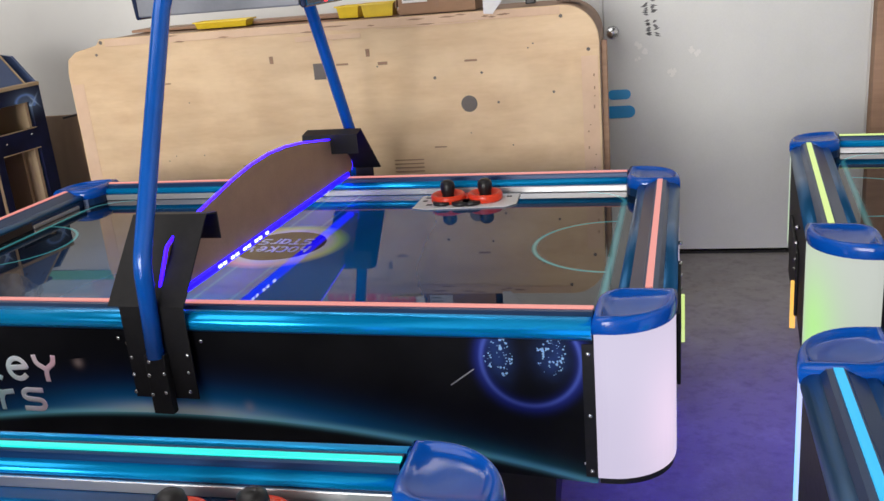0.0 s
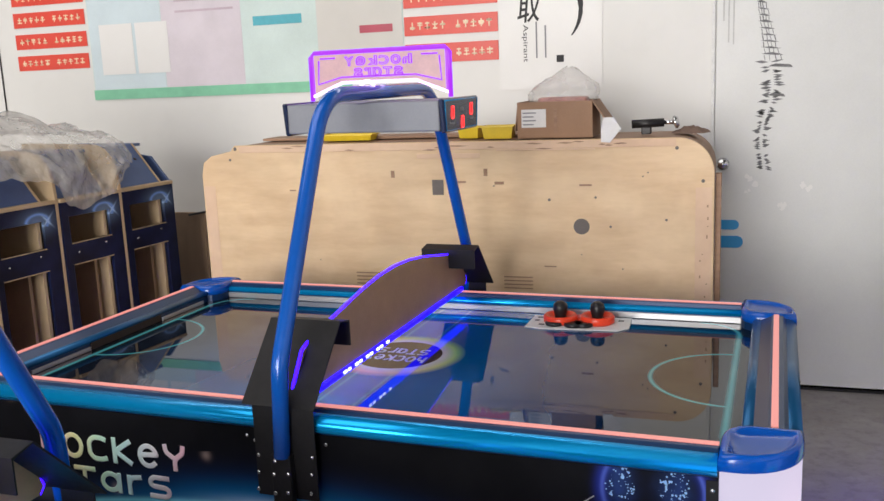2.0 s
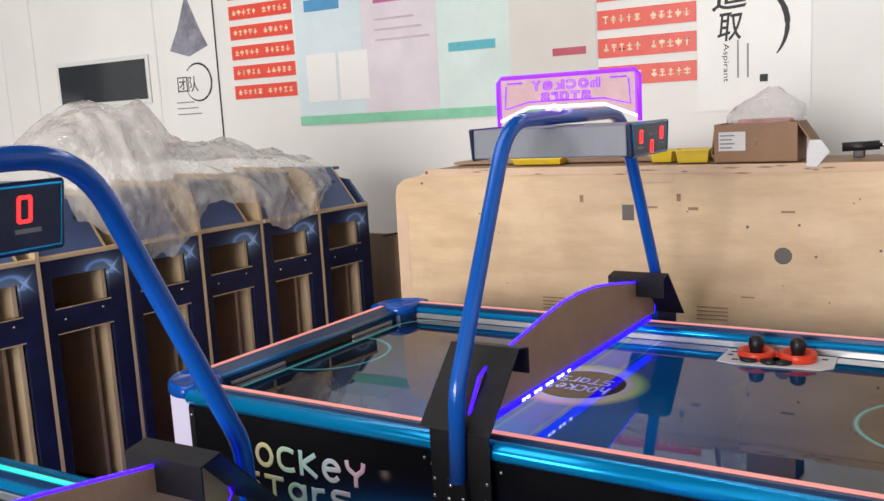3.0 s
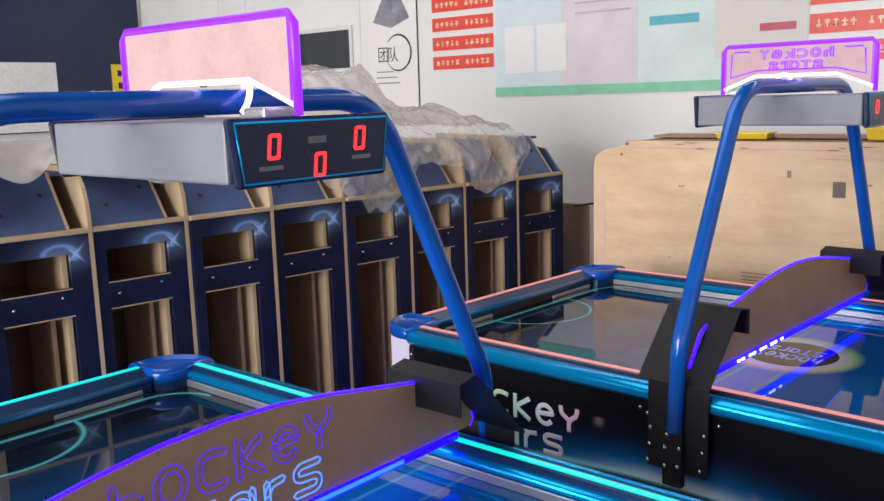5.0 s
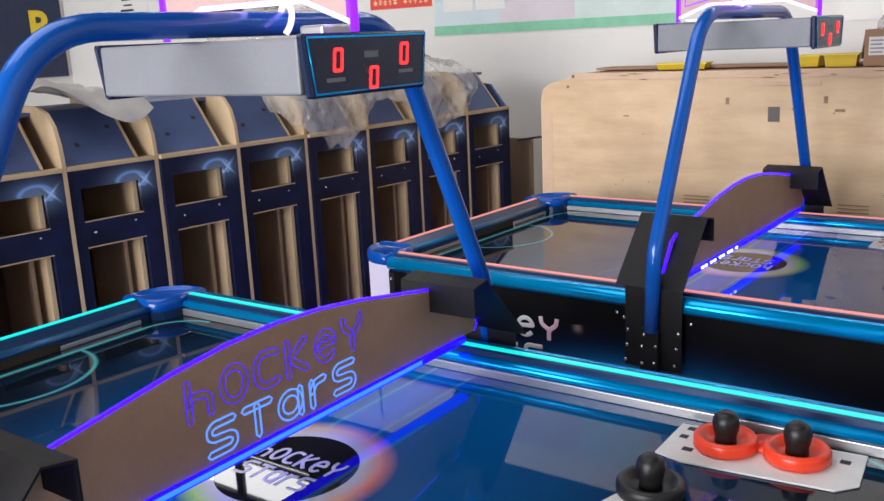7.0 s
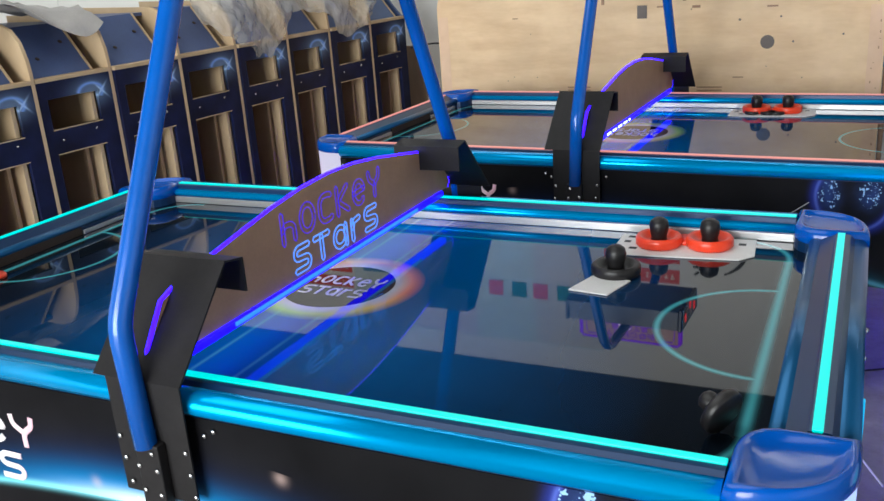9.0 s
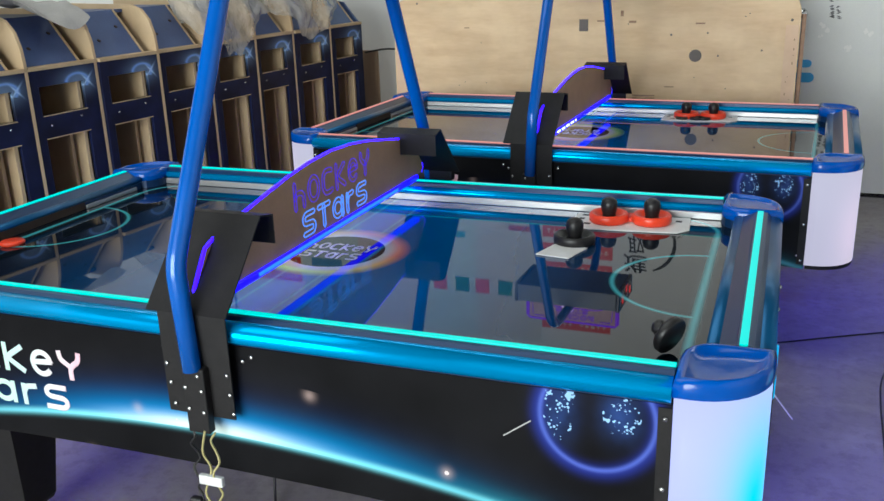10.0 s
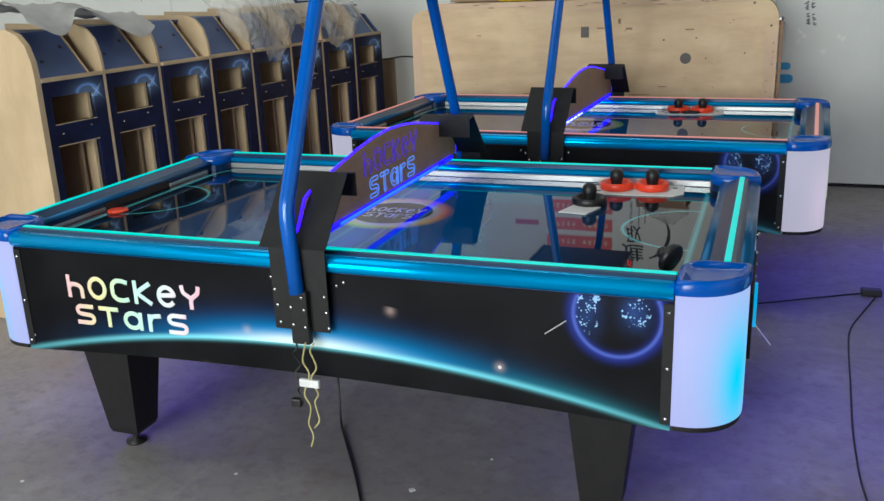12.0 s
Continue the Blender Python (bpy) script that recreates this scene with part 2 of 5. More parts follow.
def playfield_material():
    """Gloss printed field: deep blue in the middle, black towards the ends with dark reflections painted in, court
    lines and a rainbow ring.
    """
    s = Nodes("printed_playfield")
    x, y, z = s.axes()
    ax, ay = s.math("ABSOLUTE", x), s.math("ABSOLUTE", y)
    r = s.math("SQRT", s.math("ADD", s.math("MULTIPLY", x, x), s.math("MULTIPLY", y, y)))
    streaks = s.noise(3.0, 4, 0.55, (1, 0.4, 1))
    # dark printed ends, deepened in colour for the dark cabinets they mirror
    col = s.ramp(s.math("ADD", s.math("MULTIPLY", ax, 0.85), s.math("MULTIPLY", streaks, 0.25)), [(0.12, (0.003, 0.15, 0.46)), (0.50, (0.003, 0.062, 0.20)), (0.82, (0.005, 0.009, 0.016))])
    line = (0.10, 0.50, 0.56)
    mid = s.bell(ax, 0.055, 0.005)
    col = s.mix(s.math("MULTIPLY", mid, 0.55), col, line)
    goal = s.math("MULTIPLY", s.bell(ax, 1.0, 0.009), s.math("LESS_THAN", ay, 0.43))
    gx = s.math("SUBTRACT", ax, 1.0)
    gr = s.math("SQRT", s.math("ADD", s.math("MULTIPLY", gx, gx), s.math("MULTIPLY", y, y)))
    arc = s.math("MULTIPLY", s.bell(gr, 0.222, 0.006), s.math("LESS_THAN", ax, 1.0))
    cx, cy = s.math("SUBTRACT", ax, 0.87), s.math("SUBTRACT", ay, 0.43)
    cr = s.math("SQRT", s.math("ADD", s.math("MULTIPLY", cx, cx), s.math("MULTIPLY", cy, cy)))
    bend = s.math("MULTIPLY", s.bell(cr, 0.13, 0.007), s.math("MULTIPLY", s.math("GREATER_THAN", cx, 0.0), s.math("GREATER_THAN", cy, 0.0)))
    col = s.mix(s.math("MULTIPLY", s.math("MAXIMUM", s.math("MAXIMUM", goal, arc), bend), 0.8), col, line)
    hue = s.math("FRACT", s.math("ADD", s.math("DIVIDE", s.math("ARCTAN2", y, x), 6.2832), 1.0))
    rainbow = s.ramp(hue, [(0.0, (0.95, 0.22, 0.10)), (0.20, (0.92, 0.38, 0.50)), (0.38, (0.75, 0.72, 0.20)), (0.55, (0.30, 0.72, 0.16)), (0.75, (0.55, 0.85, 0.10)), (0.88, (0.95, 0.75, 0.06)), (1.0, (0.95, 0.22, 0.10))])
    ring = s.math("MULTIPLY", s.math("DIVIDE", s.math("SUBTRACT", 0.212, r), 0.035, True), 0.95)
    rainbow = s.mix(s.bell(r, 0.140, 0.030), rainbow, (0.74, 0.74, 0.70))
    col = s.mix(ring, col, rainbow)
    col = s.mix(s.math("LESS_THAN", r, 0.137), col, (0.012, 0.012, 0.012))
    dust, _ = s.voronoi(38)
    holes = s.math("LESS_THAN", dust, 0.045)
    col = s.mix(s.math("MULTIPLY", holes, 0.35), col, (0.0, 0.0, 0.0))
    return s.done(col, s.math("ADD", 0.008, s.math("MULTIPLY", s.noise(3, 3), 0.022)), 0.0, IOR=1.50)


def cabinet_print():
    s = Nodes("printed_starry_blue")
    x, y, z = s.axes()
    col = s.ramp(s.noise(6, 5), [(0.3, (0.003, 0.004, 0.018)), (0.7, (0.009, 0.015, 0.066))])
    dy, dz = s.math("SUBTRACT", y, 0.240), s.math("SUBTRACT", z, 1.062)
    ey = s.math("DIVIDE", dy, 1.7)
    r = s.math("SQRT", s.math("ADD", s.math("MULTIPLY", ey, ey), s.math("MULTIPLY", dz, dz)))
    ringlet = s.math("MULTIPLY", s.bell(r, 0.034, 0.0055), s.math("GREATER_THAN", s.math("ADD", s.math("MULTIPLY", dy, 0.25), dz), -0.012))
    col = s.mix(s.math("MULTIPLY", ringlet, 0.9), col, (0.16, 0.34, 0.85))
    py, pz = s.math("SUBTRACT", y, 0.292), s.math("SUBTRACT", z, 1.062)
    sy = s.math("MULTIPLY", s.math("ADD", py, pz), 0.7071)
    sz = s.math("MULTIPLY", s.math("SUBTRACT", py, pz), 0.7071)
    flare = s.math("ADD", s.math("MULTIPLY", s.bell(sy, 0, 0.004), s.bell(sz, 0, 0.03)), s.math("MULTIPLY", s.bell(sz, 0, 0.004), s.bell(sy, 0, 0.03)), True)
    col = s.mix(s.math("ADD", flare, s.math("MULTIPLY", s.bell(r, 0.0, 0.05), 0.35), True), col, (0.42, 0.62, 0.95))
    dist, tint = s.voronoi(16, (0.0, 1, 1))
    split = s.n.new("ShaderNodeSeparateXYZ")
    s.l.new(tint, split.inputs[0])
    star = s.math("LESS_THAN", dist, s.math("MULTIPLY", s.math("POWER", split.outputs[0], 5.0), 0.11))
    col = s.mix(s.math("MULTIPLY", star, 0.8), col, (0.6, 0.7, 0.85))
    return s.done(col, 0.5, 0.0, Specular_IOR_Level=0.25)


APRON = apron_material()
FIELD = playfield_material()
CAB_PRINT = cabinet_print()
CAB_BLUE = worn("slate_blue_laminate", (0.07, 0.11, 0.25), 0.42, 0.0, 0.15, 8)
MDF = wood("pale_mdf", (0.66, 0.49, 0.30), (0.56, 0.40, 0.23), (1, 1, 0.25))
# MDF darkened for the shade inside the shells; the brown leaning board shares it
MDF_BROWN_SHADED = wood("raw_board_inside", (0.36, 0.24, 0.14), (0.26, 0.17, 0.10), (1, 1, 0.2))
PLY_BAND = wood("planed_pink_board", (0.81, 0.58, 0.40), (0.68, 0.45, 0.30), (0.5, 1, 0.5), 0.65)
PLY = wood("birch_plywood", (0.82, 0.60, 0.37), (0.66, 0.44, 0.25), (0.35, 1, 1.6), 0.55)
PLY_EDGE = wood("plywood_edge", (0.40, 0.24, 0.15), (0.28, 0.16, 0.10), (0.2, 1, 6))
CARDBOARD = worn("brown_cardboard", (0.34, 0.20, 0.12), 0.7, 0.0, 0.12, 8)
YELLOW = worn("yellow_plastic", (0.75, 0.55, 0.02), 0.4, 0.0, 0.08, 20)
INK = worn("black_ink", (0.02, 0.02, 0.022), 0.6)
DARK_HOLE = worn("dark_recess", (0.05, 0.035, 0.025), 0.8)
PLUG_GREY = worn("grey_hole_shadow", (0.16, 0.14, 0.13), 0.8)


def wall_material():
    s = Nodes("painted_panel_wall")
    big, small = s.noise(0.9, 4), s.noise(30, 4)
    col = s.ramp(big, [(0.3, (0.70, 0.695, 0.67)), (0.7, (0.78, 0.77, 0.745))])
    col = s.mix(s.math("MULTIPLY", s.math("SUBTRACT", s.noise(5, 5, 0.65), 0.55, True), 0.8), col, (0.60, 0.59, 0.565))
    s.bump(small, 0.05, 0.002)
    return s.done(col, 0.42)


def floor_material():
    s = Nodes("worn_concrete_floor")
    big, mid, small = s.noise(0.8, 5), s.noise(5, 6, 0.65), s.noise(70, 4)
    col = s.ramp(big, [(0.3, (0.25, 0.23, 0.23)), (0.7, (0.34, 0.315, 0.31))])
    col = s.mix(s.math("MULTIPLY", s.math("SUBTRACT", mid, 0.5, True), 2.4), col, (0.46, 0.43, 0.42))
    grit = s.math("MULTIPLY", s.math("SUBTRACT", s.noise(17, 5, 0.7, shift=1.3), 0.48, True), 2.6)
    col = s.mix(grit, col, (0.17, 0.15, 0.155))
    spill = s.math("MULTIPLY", s.math("SUBTRACT", s.noise(1.7, 5, 0.7, shift=2.6), 0.58, True), 3.5)
    col = s.mix(spill, col, (0.30, 0.22, 0.15))
    col = s.mix(s.math("MULTIPLY", s.math("SUBTRACT", s.noise(2.6, 6, 0.7, shift=7.0), 0.57, True), 2.0), col, (0.13, 0.115, 0.115))
    s.bump(s.math("ADD", small, mid), 0.22, 0.003)
    return s.done(col, s.math("ADD", 0.38, s.math("MULTIPLY", mid, 0.25)))


WALL = wall_material()
FLOOR = floor_material()
DARK_WALL = worn("dark_hall_lining", (0.05, 0.05, 0.052), 0.8, 0.0, 0.2, 2)
DOOR_PAINT = worn("grey_door_paint", (0.66, 0.665, 0.65), 0.36, 0.0, 0.06, 3, bump=0.02)


def film_material(name, colour, least, span):
    s = Nodes(name)
    out = s.n["Material Output"]
    clear = s.n.new("ShaderNodeBsdfTransparent")
    mixer = s.n.new("ShaderNodeMixShader")
    cloud = s.math("ADD", least, s.math("MULTIPLY", s.noise(4, 4, 0.6), span))
    s.link(cloud, mixer.inputs[0])
    s.l.new(clear.outputs[0], mixer.inputs[1])
    s.l.new(s.bsdf.outputs[0], mixer.inputs[2])
    s.l.new(mixer.outputs[0], out.inputs[0])
    crease = s.math("ADD", s.math("ABSOLUTE", s.math("SUBTRACT", s.noise(11, 3, 0.5), 0.5)), s.math("MULTIPLY", s.math("ABSOLUTE", s.math("SUBTRACT", s.noise(4.5, 2, 0.5, shift=4.0), 0.5)), 2.0))
    s.bump(crease, 0.9, 0.05)
    return s.done(colour, 0.13, 0.0, Specular_IOR_Level=0.7)


FILM = film_material("clear_wrapping_film", (0.70, 0.66, 0.60), 0.08, 0.75)
BAG_FILM = film_material("thin_clear_bag", (0.80, 0.78, 0.75), 0.10, 0.42)

# ---- building helpers ----


def part(name, bm, material, parent=None, label=""):
    """Link a bmesh as one mesh object under a thing."""
    mesh = bpy.data.meshes.new(name)
    bm.to_mesh(mesh)
    bm.free()
    mesh.materials.append(material)
    ob = new(name, mesh)
    ob.parent = parent
    if label:
        tagged(ob, label)
    return ob


def again(ob, name, m, parent):
    """Another part on the same mesh."""
    twin = new(name, ob.data)
    twin.parent = parent
    twin.matrix_local = m
    return twin


def thing(name, label, category, group="", m=None, kind=""):
    ob = tagged(new(name), label, category, group, kind)
    if m is not None:
        ob.matrix_world = m
    return ob


def bevel(bm, size, segments=2):
    if size > 0:
        bmesh.ops.bevel(bm, geom=list(bm.edges), offset=size, segments=segments, affect="EDGES", profile=0.5)
    return bm


def box(x0, x1, y0, y1, z0, z1, soft=0.0, bm=None):
    one = bmesh.new()
    bmesh.ops.create_cube(one, size=1, matrix=Matrix.Translation(((x0 + x1) / 2, (y0 + y1) / 2, (z0 + z1) / 2)) @ Matrix.Diagonal((x1 - x0, y1 - y0, z1 - z0, 1)))
    bevel(one, soft)
    return merge(bm, one)


def merge(bm, one):
    if bm is None:
        return one
    mesh = bpy.data.meshes.new("tmp")
    one.to_mesh(mesh)
    one.free()
    bm.from_mesh(mesh)
    bpy.data.meshes.remove(mesh)
    return bm


def prism(points, axis, a, b, soft=0.0, bm=None):
    """A flat outline pushed along an axis from a to b. Points are the other two coordinates in xyz order."""
    one = bmesh.new()

    def place(p, v):
        return {"x": (v, p[0], p[1]), "y": (p[0], v, p[1]), "z": (p[0], p[1], v)}[axis]

    low, high = [one.verts.new(place(p, a)) for p in points], [one.verts.new(place(p, b)) for p in points]
    one.faces.new(low)
    one.faces.new(high[::-1])
    for i in range(len(points)):
        j = (i + 1) % len(points)
        one.faces.new((low[j], low[i], high[i], high[j]))
    bmesh.ops.recalc_face_normals(one, faces=one.faces)
    bevel(one, soft, 1)
    return merge(bm, one)


def tube(points, radius, sides=16, bm=None, cap=True):
    """A round bar along a path."""
    one = bmesh.new()
    pts = [Vector(p) for p in points]
    rings, side = [], None
    for i, p in enumerate(pts):
        way = (pts[min(i + 1, len(pts) - 1)] - pts[max(i - 1, 0)]).normalized()
        if side is None:
            side = way.orthogonal().normalized()
        side = (side - way * side.dot(way)).normalized()
        over = way.cross(side)
        rings.append([one.verts.new(p + radius * (math.cos(a) * side + math.sin(a) * over)) for a in (2 * math.pi * k / sides for k in range(sides))])
    for a, b in zip(rings, rings[1:]):
        for k in range(sides):
            one.faces.new((a[k], a[(k + 1) % sides], b[(k + 1) % sides], b[k])).smooth = True
    if cap:
        one.faces.new(rings[0][::-1])
        one.faces.new(rings[-1])
    return merge(bm, one)


def lathe(profile, centre=(0, 0, 0), sides=28, bm=None):
    """A turned shape from (radius, height) pairs."""
    one = bmesh.new()
    rings = []
    for r, h in profile:
        rings.append([one.verts.new((centre[0] + max(r, 1e-4) * math.cos(2 * math.pi * k / sides), centre[1] + max(r, 1e-4) * math.sin(2 * math.pi * k / sides), centre[2] + h)) for k in range(sides)])
    for a, b in zip(rings, rings[1:]):
        for k in range(sides):
            one.faces.new((a[k], a[(k + 1) % sides], b[(k + 1) % sides], b[k])).smooth = True
    one.faces.new(rings[0][::-1])
    one.faces.new(rings[-1])
    return merge(bm, one)


def rounded(points, radius, steps=6):
    """A path with its inner corners rounded."""
    pts = [Vector(p) for p in points]
    out = [pts[0]]
    for a, b, c in zip(pts, pts[1:], pts[2:]):
        r = min(radius, (a - b).length * 0.45, (c - b).length * 0.45)
        p, q = b + (a - b).normalized() * r, b + (c - b).normalized() * r
        for k in range(steps + 1):
            t = k / steps
            out.append((1 - t) ** 2 * p + 2 * t * (1 - t) * b + t * t * q)
    return out + [pts[-1]]


def lettering(text, height, m, depth=0.001, outline=0.0, fat=0.0, spacing=1.0):
    """Words in the built-in font as a bmesh; with outline, tubes along the edges of the letters alone."""
    curve = bpy.data.curves.new("words", "FONT")
    curve.body, curve.size, curve.align_x, curve.align_y = text, height, "CENTER", "CENTER"
    curve.space_character, curve.resolution_u = spacing, 3
    if outline:
        curve.fill_mode, curve.bevel_depth, curve.bevel_resolution = "NONE", outline, 1
        curve.offset = fat
    else:
        curve.extrude, curve.offset = depth, fat
    ob = bpy.data.objects.new("words", curve)
    scene.collection.objects.link(ob)
    mesh = bpy.data.meshes.new_from_object(ob.evaluated_get(bpy.context.evaluated_depsgraph_get()))
    bpy.data.objects.remove(ob)
    bpy.data.curves.remove(curve)
    bm = bmesh.new()
    bm.from_mesh(mesh)
    bpy.data.meshes.remove(mesh)
    bm.transform(m)
    return bm


def shape_between(rows, close=False, bm=None):
    """A skin over rows of points."""
    one = bmesh.new()
    made = [[one.verts.new(p) for p in row] for row in rows]
    for a, b in zip(made, made[1:]):
        for k in range(len(a) if close else len(a) - 1):
            one.faces.new((a[k], a[(k + 1) % len(a)], b[(k + 1) % len(a)], b[k])).smooth = True
    bmesh.ops.recalc_face_normals(one, faces=one.faces)
    return merge(bm, one)

# ---- structure ----
part("floor", box(-16.0, 7.1, -7.7, 9.1, -0.12, 0.0), FLOOR)
tagged(bpy.data.objects["floor"], "worn grey concrete workshop floor", "floor", kind="structure")


def structure(name, bm, material, label, category):
    return tagged(part(name, bm, material), label, category, kind="structure")


structure("wall_north", box(-6.6, 7.0, 4.55, 4.65, 0, 2.93), WALL, "off-white insulated panel partition wall", "wall")
structure("wall_hall_north", box(-16.0, 7.1, 9.0, 9.1, 0, 6.68, bm=box(-16.0, 7.1, 9.0, 9.1, 7.5, 8.0)), DARK_WALL, "dark upper wall of the factory hall", "wall")
structure("wall_hall_west", box(-16.1, -16.0, -7.7, 9.1, 0, 8.0), DARK_WALL, "dark far side wall of the factory hall", "wall")
structure("wall_west", box(-6.7, -6.6, -7.6, 4.65, 0, 2.93), WALL, "pale panel partition wall", "wall")
structure("wall_east", box(7.0, 7.1, -7.7, 9.0, 0, 8.0), WALL, "pale painted side wall of the hall", "wall")
structure("wall_south", box(-16.0, -3.7, -7.7, -7.6, 0, 8.0, bm=box(1.7, 7.0, -7.7, -7.6, 0, 8.0, bm=box(-3.7, 1.7, -7.7, -7.6, 4.3, 8.0))), WALL, "pale wall round an open roller door", "wall")
structure("ceiling", box(-16.0, 7.0, -7.6, 9.0, 7.95, 8.05), DARK_WALL, "dark sheet metal roof lining", "ceiling")
structure("skirting", box(-6.6, 7.0, 4.535, 4.55, 0, 0.025), BLACK, "thin black floor joint along the wall", "trim")
window_band = thing("window_1", "high hall window band with dark steel bars", "window", kind="structure")
for k in range(13):
    part("window_bar", box(-15.6 + k * 1.78, -15.42 + k * 1.78, 9.0, 9.06, 6.68, 7.5), BLACK, window_band)
part("window_bar", box(-16.0, 7.0, 9.0, 9.06, 6.74, 6.83), BLACK, window_band)
DAY = glowing("daylit_sky", (1.0, 0.98, 0.95), 7.0)
structure("backdrop", box(-16.0, 7.1, 9.12, 9.13, 6.6, 7.7), DAY, "bright sky behind the high windows", "sky")

# panel door with its joints and knob
door = thing("door_1", "flush grey panel door with a round steel knob", "door", kind="structure")
part("leaf", box(1.175, 2.36, 4.535, 4.549, 0.012, 2.4, 0.002), DOOR_PAINT, door)
part("jamb", box(1.155, 1.171, 4.532, 4.549, 0.0, 2.42, 0.002), LABEL_WHITE, door, "white door jamb")
knob = part("knob", lathe([(0.0, 0.0), (0.030, 0.0), (0.030, 0.006), (0.013, 0.010), (0.013, 0.030), (0.026, 0.040), (0.030, 0.052), (0.024, 0.064), (0.0, 0.068)]), STEEL, door, "polished steel knob")
knob.matrix_local = pose(1.215, 4.535, 1.125, 90, 0, 0)
structure("door_post", box(2.37, 2.50, 4.47, 4.549, 0, 2.6, 0.004), PLY_EDGE, "red-brown timber post beside the door", "post")
for k, x in enumerate((-5.0, -3.66)):
    structure("wall_seam_%d" % (k + 1), box(x - 0.006, x + 0.006, 4.546, 4.552, 0, 2.93), DOOR_PAINT, "vertical joint between wall panels", "trim")

# ---- air hockey tables ----


def rail_core(side, out, led, inner):
    """The rail's dark core as (across, height): side is the sign, out the outer face, led the light slot, inner the inner face."""
    pts = [(out - 0.020, 0.742), (out - 0.010, 0.750), (out - 0.012, 0.786), (out - 0.026, 0.788), (led + 0.020, 0.799), (led + 0.012, 0.800), (led - 0.012, 0.800),
           (led - 0.015, 0.797), (min(led - 0.016, inner + 0.014), 0.780), (inner + 0.003, 0.772), (inner, 0.760), (inner, 0.731), (inner + 0.03, 0.722), (out - 0.03, 0.722)]
    return [(side * a, b) for a, b in pts]


def roll(across, height, half_width, half_height, steps=22):
    """A rolled edge as a rounded outline."""
    return [(across + half_width * math.cos(a), height + half_height * math.sin(a)) for a in (2 * math.pi * k / steps for k in range(steps))]


def corner_outline(grow=0.0, steps=10):
    pts = [(1.0, 0.55), (1.0, 0.673)]
    pts += [(1.03 + 0.142 * math.sin(a), 0.53 + 0.143 * math.cos(a)) for a in (math.pi / 2 * k / steps for k in range(steps + 1))]
    pts += [(1.172, 0.484), (1.052, 0.484), (1.030, 0.492), (1.012, 0.510), (1.003, 0.53)]
    cx, cy = 1.092, 0.592
    return [(cx + (x - cx) * (1 - grow), cy + (y - cy) * (1 - grow)) for x, y in pts]


def corner_cap():
    rows = []
    for grow, z in ((0.03, 0.766), (0.0, 0.770), (0.0, 0.784), (0.02, 0.793), (0.06, 0.800), (0.12, 0.804), (0.18, 0.804), (0.23, 0.800), (0.30, 0.795), (0.50, 0.792), (0.999, 0.792)):
        rows.append([(x, y, z) for x, y in corner_outline(grow)])
    bm = shape_between(rows, True)
    bm.faces.new([bm.verts.new((x, y, 0.766)) for x, y in corner_outline(0.03)][::-1])
    return bm


def corner_panel():
    steps = 12
    outer = [(1.004, 0.668)] + [(1.03 + 0.138 * math.sin(a), 0.53 + 0.138 * math.cos(a)) for a in (math.pi / 2 * k / steps for k in range(steps + 1))] + [(1.168, 0.488)]
    inner = [(1.150, 0.488), (1.150, 0.53)] + [(1.03 + 0.120 * math.sin(a), 0.53 + 0.120 * math.cos(a)) for a in (math.pi / 2 * (steps - k) / steps for k in range(steps + 1))] + [(1.004, 0.650)]
    bm = prism(outer + inner, "z", 0.424, 0.768)
    for f in bm.faces:
        f.smooth = len(f.verts) == 4
    return bm


def seven_segment_zero(y, z, x, flip):
    """A lit zero: one leaning ring with cut corners."""
    w, h, s, lean = 0.017, 0.031, 0.0046, 0.004

    def ring(a, b, c):
        pts = [(-a + c, b), (a - c, b), (a, b - c), (a, -b + c), (a - c, -b), (-a + c, -b), (-a, -b + c), (-a, b - c)]
        return [(flip * (y + p + lean * q / h), z + q) for p, q in pts]

    outer, inner, thick = ring(w / 2 + s / 2, h / 2 + s / 2, 0.003), ring(w / 2 - s / 2, h / 2 - s / 2, 0.0015), 0.0015 * (1 if x > 0 else -1)
    bm = shape_between([[(v, p, q) for p, q in loop] for v, loop in ((x, inner), (x + thick, inner), (x + thick, outer), (x, outer))], True)
    for f in bm.faces:
        f.smooth = False
    return bm


def words_fit(text, width, height, m, outline=0.0, fat=0.0, depth=0.0008):
    """Words stretched to a width and height, in the plane of m's x and y."""
    bm = lettering(text, 1.0, Matrix.Identity(4), depth, 0.0, fat) if not outline else lettering(text, 1.0, Matrix.Identity(4), 0.0, outline / height * 0.8, fat)
    xs, ys = [v.co.x for v in bm.verts], [v.co.y for v in bm.verts]
    sx, sy = width / (max(xs) - min(xs)), height / (max(ys) - min(ys))
    cx, cy = (max(xs) + min(xs)) / 2, (max(ys) + min(ys)) / 2
    flat = Matrix.Diagonal((sx, sy, sy if outline else 1.0, 1)) @ Matrix.Translation((-cx, -cy, 0))
    bm.transform(m @ flat)
    return bm


